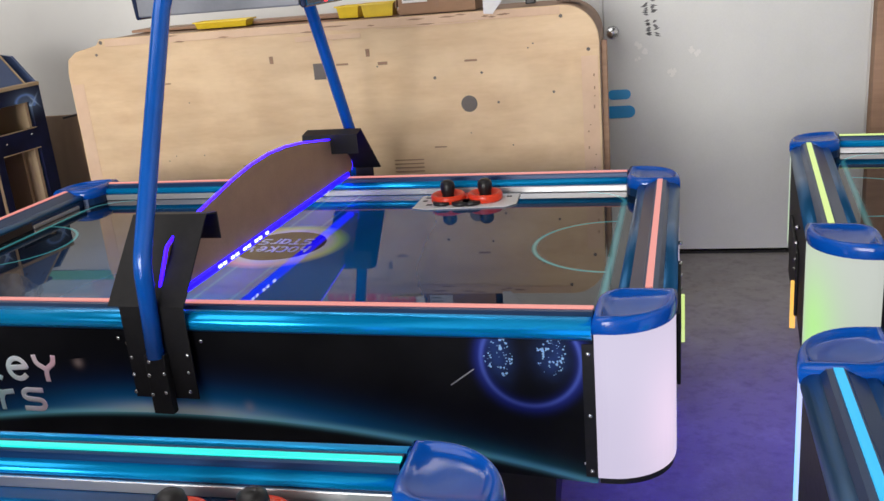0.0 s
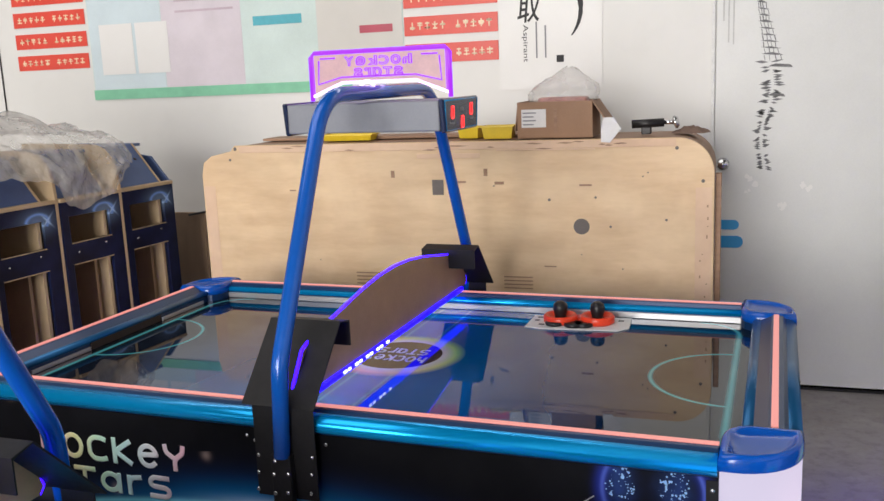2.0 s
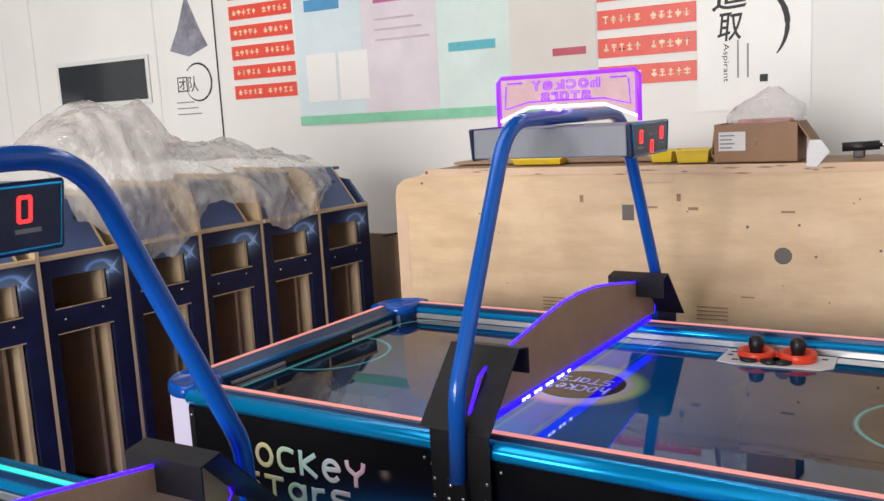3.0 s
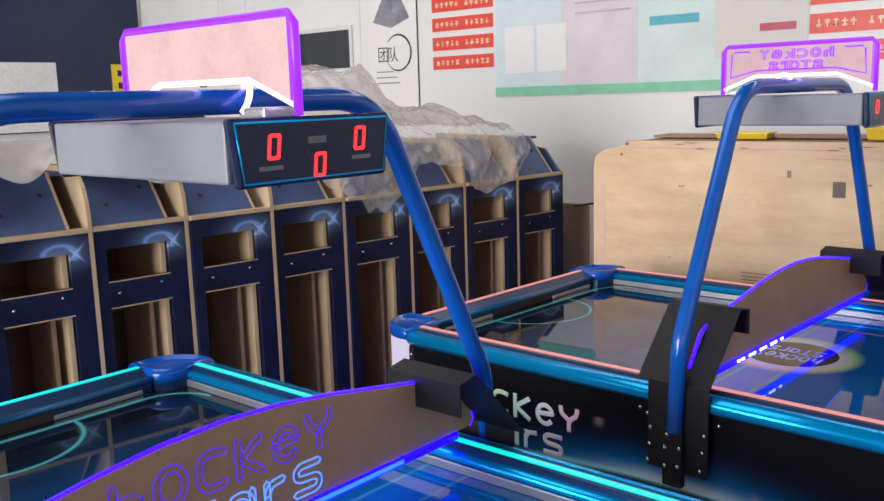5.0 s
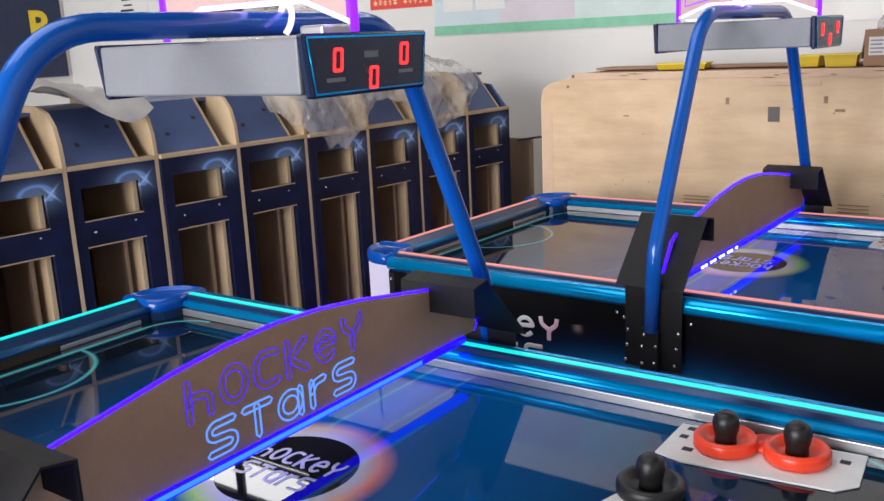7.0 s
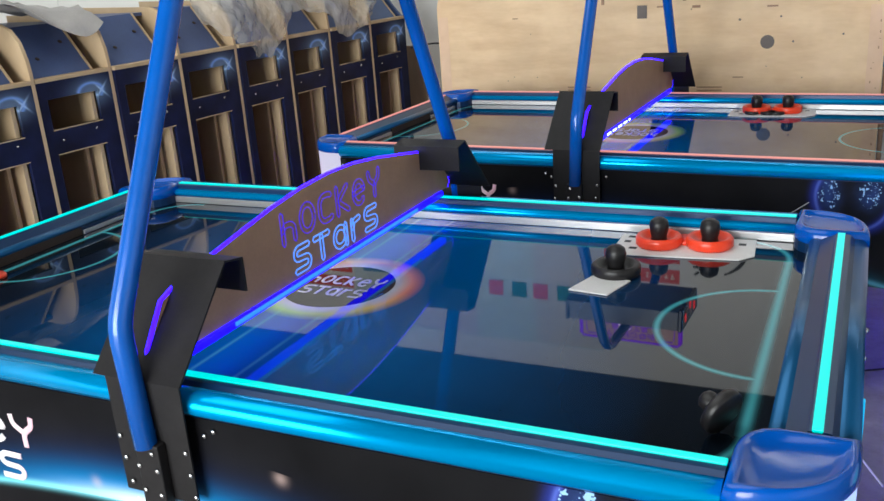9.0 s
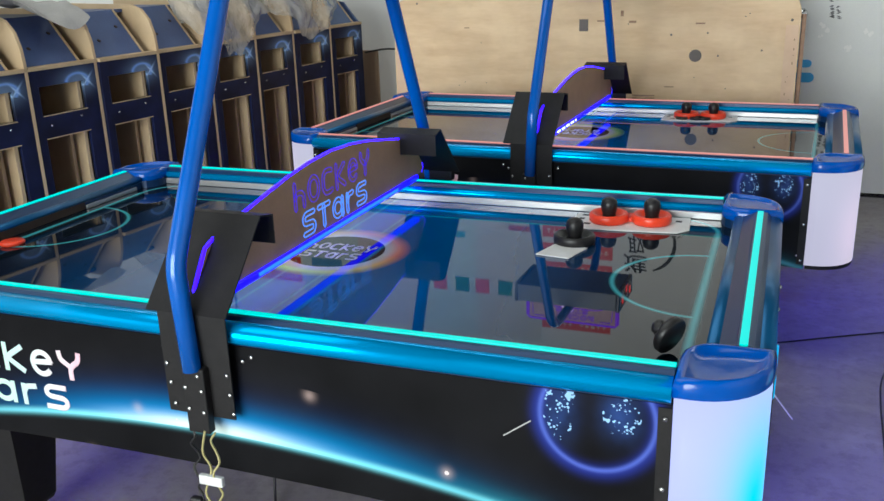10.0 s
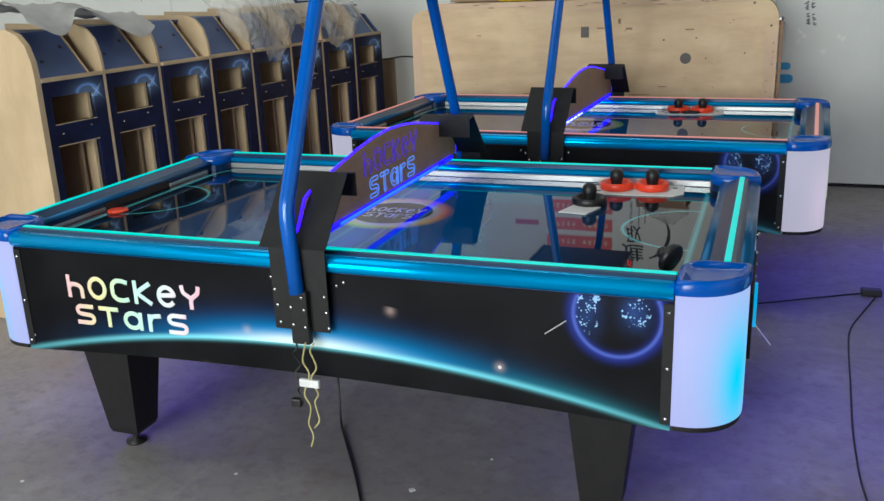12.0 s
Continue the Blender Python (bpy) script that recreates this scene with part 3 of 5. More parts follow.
def words_even(text, width, height, m, outline=0.0, fat=0.0, gap=0.16):
    """Letters of one height and nearly one width, as in a rounded display face."""
    wide = {"r": 0.80, "h": 0.92, "T": 1.0}
    total = sum(wide.get(c, 1.0) for c in text) + gap * (len(text) - 1)
    bm, at, unit = bmesh.new(), -width / 2, width / total
    for c in text:
        w = wide.get(c, 1.0) * unit
        slim = fat * (0.5 if c in "oaesr" else 1.0)
        one = words_fit({"a": "\u0251"}.get(c, c), w, height, m @ Matrix.Translation((at + w / 2, 0, 0)), outline, slim)
        mesh = bpy.data.meshes.new("letter")
        one.to_mesh(mesh)
        bm.from_mesh(mesh)
        bpy.data.meshes.remove(mesh)
        at += w + gap * unit
    return bm


def oval(cx, cy, rx, ry, start, end, steps=18):
    return [(cx + rx * math.cos(radians(start + (end - start) * k / steps)), cy + ry * math.sin(radians(start + (end - start) * k / steps))) for k in range(steps + 1)]


STROKES = {
    "h": [[(0.08, 1.0), (0.08, 0.0)], [(0.08, 0.42), (0.22, 0.60), (0.62, 0.60), (0.88, 0.46), (0.88, 0.0)]],
    "o": [oval(0.5, 0.5, 0.44, 0.46, 0, 360)],
    "C": [[(0.92, 0.90), (0.70, 0.96), (0.32, 0.96), (0.08, 0.76), (0.08, 0.24), (0.32, 0.04), (0.70, 0.04), (0.92, 0.10)]],
    "k": [[(0.08, 1.0), (0.08, 0.0)], [(0.88, 0.94), (0.12, 0.48), (0.90, 0.02)]],
    "e": [[(0.08, 0.46), (0.90, 0.52)], oval(0.49, 0.44, 0.42, 0.42, 10, 318)],
    "Y": [[(0.06, 0.98), (0.10, 0.70), (0.50, 0.46)], [(0.94, 0.98), (0.90, 0.70), (0.50, 0.44), (0.50, 0.0)]],
    "s": [[(0.92, 0.95), (0.24, 0.95), (0.08, 0.82), (0.08, 0.62), (0.22, 0.52), (0.78, 0.48), (0.92, 0.38), (0.92, 0.18), (0.78, 0.05), (0.06, 0.05)]],
    "T": [[(0.02, 0.94), (0.98, 0.94)], [(0.48, 0.94), (0.48, 0.0)]],
    "a": [oval(0.46, 0.44, 0.40, 0.40, 0, 360), [(0.88, 0.86), (0.88, 0.0)]],
    "r": [[(0.10, 0.84), (0.10, 0.0)], [(0.10, 0.50), (0.28, 0.78), (0.86, 0.84)]],
}


def words_drawn(text, width, height, m, pen):
    """Single-stroke rounded letters laid flat in the plane of m, with a flattened round pen."""
    wide = {"r": 0.72, "h": 0.92, "T": 1.0}
    gap = 0.30
    total = sum(wide.get(c, 1.0) for c in text) + gap * (len(text) - 1)
    unit, at, bm = width / total, -width / 2, bmesh.new()
    for c in text:
        w = wide.get(c, 1.0) * unit
        for line in STROKES[c]:
            pts = [Vector((at + w * x, height * (y - 0.5), 0)) for x, y in line]
            pts = rounded(pts, 0.22 * height, 4) if 2 < len(pts) < 14 else pts
            # a short rounded end at either tip
            a, b = (pts[0] - pts[1]).normalized(), (pts[-1] - pts[-2]).normalized()
            bm = tube([pts[0] + a * pen * 0.5] + pts + [pts[-1] + b * pen * 0.5], pen, 10, bm)
        at += w + gap * unit
    bm.transform(m @ Matrix.Diagonal((1, 1, 0.0011 / pen, 1)))
    return bm


def words_neon(text, width, height, m, half, line):
    """Rounded letters drawn as thin lit outlines: a closed loop round every stroke."""
    wide = {"r": 0.72, "h": 0.92, "T": 1.0}
    gap = 0.30
    total = sum(wide.get(c, 1.0) for c in text) + gap * (len(text) - 1)
    unit, at, bm = width / total, -width / 2, bmesh.new()
    for c in text:
        w = wide.get(c, 1.0) * unit
        for stroke in STROKES[c]:
            pts = [Vector((at + w * x, height * (y - 0.5), 0)) for x, y in stroke]
            pts = rounded(pts, 0.22 * height, 4) if 2 < len(pts) < 14 else pts
            ways = [(pts[min(i + 1, len(pts) - 1)] - pts[max(i - 1, 0)]).normalized() for i in range(len(pts))]
            sides = [Vector((-d.y, d.x, 0)) * half for d in ways]
            if (pts[0] - pts[-1]).length < 1e-5:
                for k in (-1, 1):
                    bm = tube([p + k * q for p, q in zip(pts, sides)], line, 6, bm)
                continue
            out = [p + q for p, q in zip(pts, sides)]
            back = [p - q for p, q in zip(pts, sides)][::-1]
            loop = out + [pts[-1] + ways[-1] * half] + back + [pts[0] - ways[0] * half, out[0]]
            bm = tube(loop, line, 6, bm)
        at += w + gap * unit
    bm.transform(m)
    return bm


def pastel_print():
    s = Nodes("pastel_letter_print")
    x, y, z = s.axes()
    front = s.math("SUBTRACT", 1.0, s.math("MULTIPLY", s.math("GREATER_THAN", y, 0.0), 2.0))
    u = s.math("DIVIDE", s.math("ADD", s.math("MULTIPLY", x, front), 0.82), 0.5)
    col = s.ramp(u, [(0.05, (0.85, 0.55, 0.55)), (0.25, (0.85, 0.80, 0.40)), (0.42, (0.60, 0.88, 0.65)), (0.60, (0.60, 0.85, 0.85)), (0.78, (0.85, 0.82, 0.85)), (0.95, (0.88, 0.55, 0.65))])
    return s.done(col, 0.4)


PASTEL = pastel_print()
FACE = {"+x": Matrix(((0, 0, 1, 0), (1, 0, 0, 0), (0, 1, 0, 0), (0, 0, 0, 1))), "-y": pose(0, 0, 0, 90, 0, 0), "+y": pose(0, 0, 0, 90, 0, 180), "up": Matrix.Identity(4)}
SCREW = None


def hockey_table(m, label, led, panel, board_words, wires, edge_glow, lean=0.0):
    global SCREW
    t = thing("air_hockey_table", label, "air hockey table", "air hockey tables")
    # body
    part("body", prism([(-1.15, -0.48), (-1.0, -0.48), (-1.0, -0.644), (1.0, -0.644), (1.0, -0.48), (1.15, -0.48), (1.15, 0.48), (1.0, 0.48), (1.0, 0.644), (-1.0, 0.644), (-1.0, 0.48), (-1.15, 0.48)], "z", 0.455, 0.72), BLACK, t)
    part("bottom_board", box(-1.11, 1.11, -0.60, 0.60, 0.44, 0.454), BLACK, t)
    arch = [(-1.003, 0.748), (-1.003, 0.408)] + [(x / 20, 0.440 - 0.032 * (x / 20) ** 2) for x in range(-19, 20)] + [(1.003, 0.408), (1.003, 0.748)]
    for s in (-1, 1):
        part("long_apron", prism(arch, "y", s * 0.645, s * 0.665), APRON, t, "black starry printed side with a blue planet")
        part("end_apron", box(min(s * 1.15, s * 1.166), max(s * 1.15, s * 1.166), -0.487, 0.487, 0.408, 0.742, 0.002), BLACK, t)
        for nm, axis, reach, out, led_at, inner in (("long_rail", "x", 1.0, 0.675, 0.608, 0.578), ("end_rail", "y", 0.484, 1.166, 1.11, 1.045)):
            rail = part(nm, prism(rail_core(s, out, led_at, inner), axis, -reach, reach), RAIL_DARK, t, "navy rail with blue anodised rolled edges")
            for name, pts in (("outer_roll", roll(out - 0.0260, 0.7715, 0.0300, 0.0240) if axis == "x" else roll(out - 0.020, 0.7660, 0.0250, 0.0230)), ("inner_roll", roll(inner + 0.010, 0.7730, 0.0160, 0.0120))):
                bm = prism([(s * p, q) for p, q in pts], axis, -reach, reach)
                for f in bm.faces:
                    f.smooth = len(f.verts) == 4
                part(name, bm, RAIL if axis == "x" else RAIL_END, rail, "blue anodised rolled edge")
        part("rail_trim", box(-1.0, 1.0, min(s * 0.570, s * 0.578), max(s * 0.570, s * 0.578), 0.7415, 0.7625, 0.002), SILVER, t, "silver inner rail strip")
        for e in (-1, 1):
            part("rail_trim", box(min(s * 1.037, s * 1.045), max(s * 1.037, s * 1.045), min(e * 0.19, e * 0.45), max(e * 0.19, e * 0.45), 0.7415, 0.755, 0.002), SILVER, t, "silver inner rail strip")
        part("goal_slot", box(min(s * 1.041, s * 1.047), max(s * 1.041, s * 1.047), -0.185, 0.185, 0.742, 0.772), DARK_HOLE, t, "dark goal slot")
        part("light_strip", box(-1.0, 1.0, s * 0.608 - 0.008, s * 0.608 + 0.008, 0.797, 0.8035, 0.001), led, t, "glowing light strip in the rail")
        part("light_strip", box(s * 1.11 - 0.008, s * 1.11 + 0.008, -0.484, 0.484, 0.797, 0.8035, 0.001), led, t, "glowing light strip in the rail")
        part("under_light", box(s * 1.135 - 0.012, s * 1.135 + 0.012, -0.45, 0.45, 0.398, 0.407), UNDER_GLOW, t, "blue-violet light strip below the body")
        # words on the side
        face = "-y" if s < 0 else "+y"
        turn = Matrix.Translation((0, s * 0.6655, 0)) @ FACE[face]
        w = words_drawn("hoCkeY", 0.478, 0.067, turn @ Matrix.Translation((-0.572, 0.638, 0)), 0.0074)
        part("lettering", w, PASTEL, t, "pastel printed letters")
        w = words_drawn("sTars", 0.405, 0.059, turn @ Matrix.Translation((-0.590, 0.548, 0)), 0.0074)
        part("lettering", w, PASTEL, t, "pastel printed letters")
        # lit end fitting with its bolts
        ret = part("puck_return", box(min(s * 1.1665, s * 1.176), max(s * 1.1665, s * 1.176), -0.20, 0.20, 0.42, 0.62, 0.003), BLACK, t)
        part("lit_edge", box(min(s * 1.170, s * 1.186), max(s * 1.170, s * 1.186), s * 0.178 - 0.009, s * 0.178 + 0.009, 0.375, 0.525, 0.002), edge_glow, ret, "glowing acrylic edge")
        for k, z in enumerate((0.555, 0.59, 0.635, 0.69)):
            part("bolt", lathe([(0.0, 0.0), (0.006, 0.0), (0.006, 0.012), (0.0, 0.014)], sides=8), STEEL, ret).matrix_local = pose(s * 1.166, s * (0.15 + 0.02 * (k % 2)), z, 0, 90 * s, 0)
    part("playfield", box(-1.05, 1.05, -0.590, 0.590, 0.715, 0.741), FIELD, t, "glossy dark blue printed playfield")
    for text, y, w in (("hoCkeY", 0.036, 0.20), ("sTars", -0.036, 0.17)):
        part("lettering", words_drawn(text, w, 0.050, Matrix.Translation((0, y, 0.7412)), 0.0042), LABEL_WHITE, t, "white printed letters")
    # corners
    cap = part("corner_cap", corner_cap(), CAP, t, "dished blue gloss corner cap")
    opal = part("corner_panel", corner_panel(), panel, t, "lit opal white curved corner panel")
    kick = part("corner_base", prism(corner_outline(0.09), "z", 0.410, 0.424), BLACK, t)
    post = part("corner_post", prism([(1.001, 0.552), (1.001, 0.645), (1.03, 0.645), (1.11, 0.61), (1.145, 0.53), (1.145, 0.488), (1.052, 0.488), (1.030, 0.496), (1.013, 0.513), (1.004, 0.533)], "z", 0.456, 0.766), RAIL_DARK, t)
    strip = part("edge_strip", box(0.978, 1.002, 0.6652, 0.6672, 0.425, 0.742), BLACK, t)
    leg_rows = [[(0.81 + sx * w, 0.47 + sy * d, z) for sx, sy in ((-1, -1), (1, -1), (1, 1), (-1, 1))] for w, d, z in ((0.050, 0.050, 0.055), (0.056, 0.056, 0.07), (0.092, 0.090, 0.42), (0.092, 0.090, 0.455))]
    leg = shape_between(leg_rows, True)
    leg.faces.new([v for v in leg.verts][:4])
    for f in leg.faces:
        f.smooth = False
    leg = part("leg", leg, BLACK, t)
    foot = part("foot", lathe([(0.0, 0.0), (0.035, 0.0), (0.035, 0.008), (0.010, 0.014), (0.010, 0.06)], (0.81, 0.47, 0)), BLACK_RUBBER, t, "black levelling foot")
    for sx, sy in ((-1, 1), (-1, -1), (1, -1)):
        flip = Matrix.Diagonal((sx, sy, 1, 1))
        for src in (cap, opal, kick, post, strip, leg, foot):
            again(src, src.name.split(".")[0], flip, t)
            if "label" in src:
                tagged([o for o in t.children][-1], src["label"])
    if SCREW is None:
        SCREW = part("screw", lathe([(0.0, 0.0), (0.0055, 0.0), (0.0045, 0.0025), (0.0, 0.0035)], sides=10), STEEL, t)
        SCREW.matrix_local = pose(0.991, -0.667, 0.72, 90, 0, 0)
    for s in (-1, 1):
        for x in (-0.991, 0.991):
            for z in (0.72, 0.575, 0.44):
                again(SCREW, "screw", pose(x, s * 0.667, z, 90 * -s, 0, 0), t)
    # score gantry
    lower = rounded([(0.012, -0.708, 0.70), (0, -0.706, 0.93), (0, -0.55, 1.2415)], 0.03, 5)
    upper = rounded([(0, -0.55, 1.2415), (0, -0.392, 1.557), (0, 0.392, 1.557), (0, 0.55, 1.2415)], 0.11, 8)
    path = lower[:-1] + upper[1:-1] + [Vector((v.x, -v.y, v.z)) for v in lower[:-1][::-1]]
    path = [Vector((v.x + lean * min(1.0, max(0.0, (v.z - 0.7) / 0.5)), v.y, v.z)) for v in path]
    part("gantry_pipe", tube(path, 0.0208, 20), PIPE, t, "bent blue painted steel pipe")
    score = part("scoreboard", box(-0.235, 0.235, -0.126, 0.170, 1.446, 1.530, 0.004), BOX_GREY, t, "grey sheet metal scoreboard box")
    for s in (-1, 1):
        x0, x1 = s * 0.234, s * 0.250
        bez = part("bezel", prism([(-0.130, 1.534), (0.174, 1.534), (0.162, 1.440), (-0.118, 1.440)], "x", x0, x1, 0.004), NAVY, score, "dark navy score display frame")
        loop = [(s * 0.2505, a, b) for a, b in ((-0.121, 1.528), (0.165, 1.528), (0.154, 1.446), (-0.110, 1.446), (-0.121, 1.528))]
        part("outline", tube(loop, 0.0016, 6), RAIL, score, "thin blue outline")
        for y, z in ((-0.079, 1.494), (0.084, 1.498), (0.003, 1.464)):
            part("digit", seven_segment_zero(y + 0.022 * s, z, s * 0.2502, s), DIGIT, score, "glowing red zero")
        for y, z, w, h in ((0.000, 1.500, 0.034, 0.010), (-0.086, 1.465, 0.042, 0.006), (0.086, 1.470, 0.038, 0.006)):
            part("legend", box(min(s * 0.2502, s * 0.251), max(s * 0.2502, s * 0.251), s * y + 0.022 - w / 2, s * y + 0.022 + w / 2, z - h / 2, z + h / 2), DIGIT_OFF, score)
    # lit sign on top
    sign = part("sign", prism([(-0.225, 1.545), (-0.225, 1.664), (-0.212, 1.678), (0.212, 1.678), (0.225, 1.664), (0.225, 1.545), (0.12, 1.585), (-0.12, 1.585)], "y", -0.003, 0.003), SIGN_FILM, t, "film-covered acrylic sign with glowing violet edges")
    edge = [(-0.225, 0, 1.535), (-0.225, 0, 1.664), (-0.212, 0, 1.678), (0.212, 0, 1.678), (0.225, 0, 1.664), (0.225, 0, 1.535)]
    part("sign_edge", tube(edge, 0.0070, 8), VIOLET_SIGN, sign, "glowing violet edge")
    part("sign_edge", tube([(-0.225, 0, 1.548), (-0.12, 0, 1.588), (0.12, 0, 1.588), (0.225, 0, 1.548)], 0.0050, 8), WHITE_LED, sign, "bright white-violet light line")
    for words, z, w in (("hoCkeY", 1.650, 0.22), ("sTars", 1.616, 0.16)):
        part("lettering", words_even(words, w, 0.028, Matrix.Translation((0, 0.0045, z)) @ pose(0, 0, 0, 90, 0, 0), outline=0.0010, fat=0.02), VIOLET_SIGN, sign, "violet outlined letters seen from behind")
    frame_line = [(-0.19, 0.004, 1.661), (-0.14, 0.004, 1.661)]
    for s in (-1, 1):
        part("sign_line", tube([(s * a, b, c) for a, b, c in frame_line], 0.0022, 6), VIOLET_SIGN, sign)
        part("sign_line", tube([(s * 0.195, 0.004, 1.655), (s * 0.200, 0.004, 1.585), (s * 0.12, 0.004, 1.604), (0, 0.004, 1.604)], 0.0022, 6), VIOLET_SIGN, sign)
    for s in (-1, 1):
        part("sign_band", box(min(s * 0.213, s * 0.223), max(s * 0.213, s * 0.223), -0.0036, 0.0036, 1.556, 1.672), VIOLET_SIGN, sign, "glowing violet side band")
    ring = [(0.033 * math.cos(a), 0.05 + 0.004 * k, 1.557 + 0.033 * math.sin(a)) for k, a in ((k, -0.6 + 0.26 * k) for k in range(13))]
    part("light_wire", tube(ring, 0.005, 8), WHITE_LED, sign, "bright light strip wrapped over the pipe")
    part("clamp", box(0.15, 0.20, -0.03, 0.04, 1.531, 1.548, 0.004), SILVER, score, "white mounting block")
    for ob in (score, sign):
        ob.location.x = lean + (0.014 if ob is sign else 0.0)
    # arched board over the middle
    half = [(0.0, 1.026), (0.12, 1.021), (0.24, 1.007), (0.36, 0.987), (0.46, 0.970), (0.55, 0.955), (0.60, 0.936), (0.652, 0.862), (0.662, 0.836), (0.650, 0.822)]
    outline = [(-a, b) for a, b in half[::-1]] + half[1:]
    board = part("arched_board", prism(outline, "x", -0.004, 0.004), PAPER_FILM, t, "arched acrylic board with brown film")
    part("board_edge", tube([(0, a, b) for a, b in outline], 0.0045, 8), PURPLE_EDGE, board, "glowing violet edge")
    part("board_foot", box(-0.012, 0.012, -0.60, 0.60, 0.806, 0.823, 0.003), BOARD_GLOW, board, "violet light bar")
    part("board_foot", box(0.0125, 0.015, -0.42, 0.42, 0.812, 0.820), CYAN_EDGE, board, "pale cyan light line")
    for k in range(9):
        y = 0.10 + 0.036 * k + 0.010 * (k % 2)
        part("led", box(-0.0145, -0.0122, y, y + 0.016, 0.812, 0.819), LED_DOT, board, "bright light dot")
    if board_words:
        part("lettering", words_neon("hoCkeY", 0.45, 0.066, Matrix.Translation((0.0045, 0.010, 0.950)) @ FACE["+x"], 0.0062, 0.0013), VIOLET_WORDS, board, "violet outlined letters")
        part("lettering", words_neon("sTars", 0.385, 0.058, Matrix.Translation((0.0045, 0.012, 0.866)) @ FACE["+x"], 0.0062, 0.0019), BLUE_WORDS, board, "bright blue outlined letters")
    # folded brackets holding pipe and board
    for s in (-1, 1):
        line = [(-0.692, 0.585), (-0.693, 0.820), (-0.525, 0.996), (-0.472, 0.986), (-0.472, 0.918)]
        inner = [(-0.476, 0.918), (-0.476, 0.982), (-0.523, 0.992), (-0.689, 0.818), (-0.688, 0.585)]
        upper = [(s * -a, b) for a, b in line[1:] + inner[:-1]]
        lower = [(s * -a, b) for a, b in (line[0], line[1], inner[3], inner[4])]
        cx = 0.012
        top = cx + s * 0.014
        brk = part("bracket", prism(upper, "x", top - 0.100, top + 0.100), BLACK, t, "folded black steel bracket")
        part("bracket_plate", prism(lower, "x", cx - 0.084, cx + 0.084), BLACK, brk)
        y0 = s * 0.692
        part("pipe_socket", box(cx - 0.024, cx + 0.030, min(y0, s * 0.714), max(y0, s * 0.714), 0.552, 0.705, 0.003), BLACK, brk)
        for dx, dz in ((-0.10, 0.725), (-0.075, 0.70), (-0.07, 0.655), (-0.065, 0.605), (0.075, 0.69), (0.10, 0.715), (0.122, 0.727), (0.078, 0.645), (0.082, 0.60)):
            again(SCREW, "screw", pose(cx + dx, s * (0.694 if abs(dx) < 0.09 else 0.667), dz, 90 * -s, 0, 0), brk)
        for dx, dz in ((-0.018, 0.66), (0.022, 0.655), (-0.014, 0.61), (0.022, 0.605), (0.016, 0.69)):
            again(SCREW, "screw", pose(cx + dx, s * 0.715, dz, 90 * -s, 0, 0), brk)
    if wires:
        s = -1
        for k, (x, low) in enumerate(((-0.005, 0.37), (0.02, 0.24), (0.045, 0.30))):
            pts = [(x + 0.012 * math.sin(2.1 * j + k), s * (0.71 + 0.006 * math.sin(1.3 * j + k)), 0.56 + (low - 0.56) * j / 10) for j in range(11)]
            part("wire", tube(rounded(pts, 0.02, 3), 0.0026, 6), worn("pale_yellow_cable", (0.45, 0.40, 0.18), 0.5) if k else BLACK_RUBBER, t, "loose dangling wire")
        tie = box(-0.05, 0.05, -0.004, 0.004, 0, 0.003, 0.001)
        tie.transform(pose(1.205 if board_words else 1.2, 0.20, 0.345, 0, 52, 0))
        part("cable_tie", tie, WHITE_CARD, t, "white plastic tie hanging at the end")
        part("plug", box(0.00, 0.06, -0.718, -0.706, 0.425, 0.448, 0.002), LABEL_WHITE, t, "white connector plug")
        part("plug", box(-0.03, 0.0, -0.722, -0.704, 0.36, 0.385, 0.004), BLACK_RUBBER, t)
    t.matrix_world = m
    return t


TABLE_B = pose(0.0, 0.608, 0)
TABLE_A = pose(0.284, 2.486, 0, 0, 0, 177.8)
hockey_table(TABLE_B, "air hockey table with cyan light strips on the open floor", LED_CYAN, PANEL_BLUE, True, True, LED_BLUE)
hockey_table(TABLE_A, "air hockey table with salmon light strips before the plywood body", LED_PINK, PANEL_PINK, True, True, LED_LIME, 0.004)
hockey_table(pose(2.985, 2.79, 0, 0, 0, -5.7), "air hockey table with lime light strips by the door", LED_LIME, PANEL_LIME, True, False, LED_AMBER)
hockey_table(pose(2.785, 1.04, 0, 0, 0, -2.0), "air hockey table with sky-blue light strips", LED_BLUE, PANEL_BLUE, True, False, LED_BLUE)

# ---- loose pieces on the playfields ----


def mallet(m, label, disc, size=1.22):
    t = thing("mallet", label, "mallet", "air hockey mallets")
    part("disc", lathe([(0.0, 0.0), (0.044, 0.0), (0.048, 0.004), (0.048, 0.018), (0.044, 0.023), (0.036, 0.021), (0.031, 0.011), (0.018, 0.010), (0.0, 0.010)]), disc, t)
    part("knob", lathe([(0.0, 0.009), (0.017, 0.009), (0.016, 0.020), (0.019, 0.030), (0.0205, 0.042), (0.018, 0.053), (0.010, 0.059), (0.0, 0.060)]), BLACK_RUBBER, t, "round black knob")
    t.matrix_world = m @ Matrix.Diagonal((size, size, size, 1))
    return t


def card(name, label, outline, z, m):
    t = tagged(part(name, prism(outline, "z", z, z + 0.004, 0.001), WHITE_CARD), label, "card")
    t.matrix_world = m
    return t


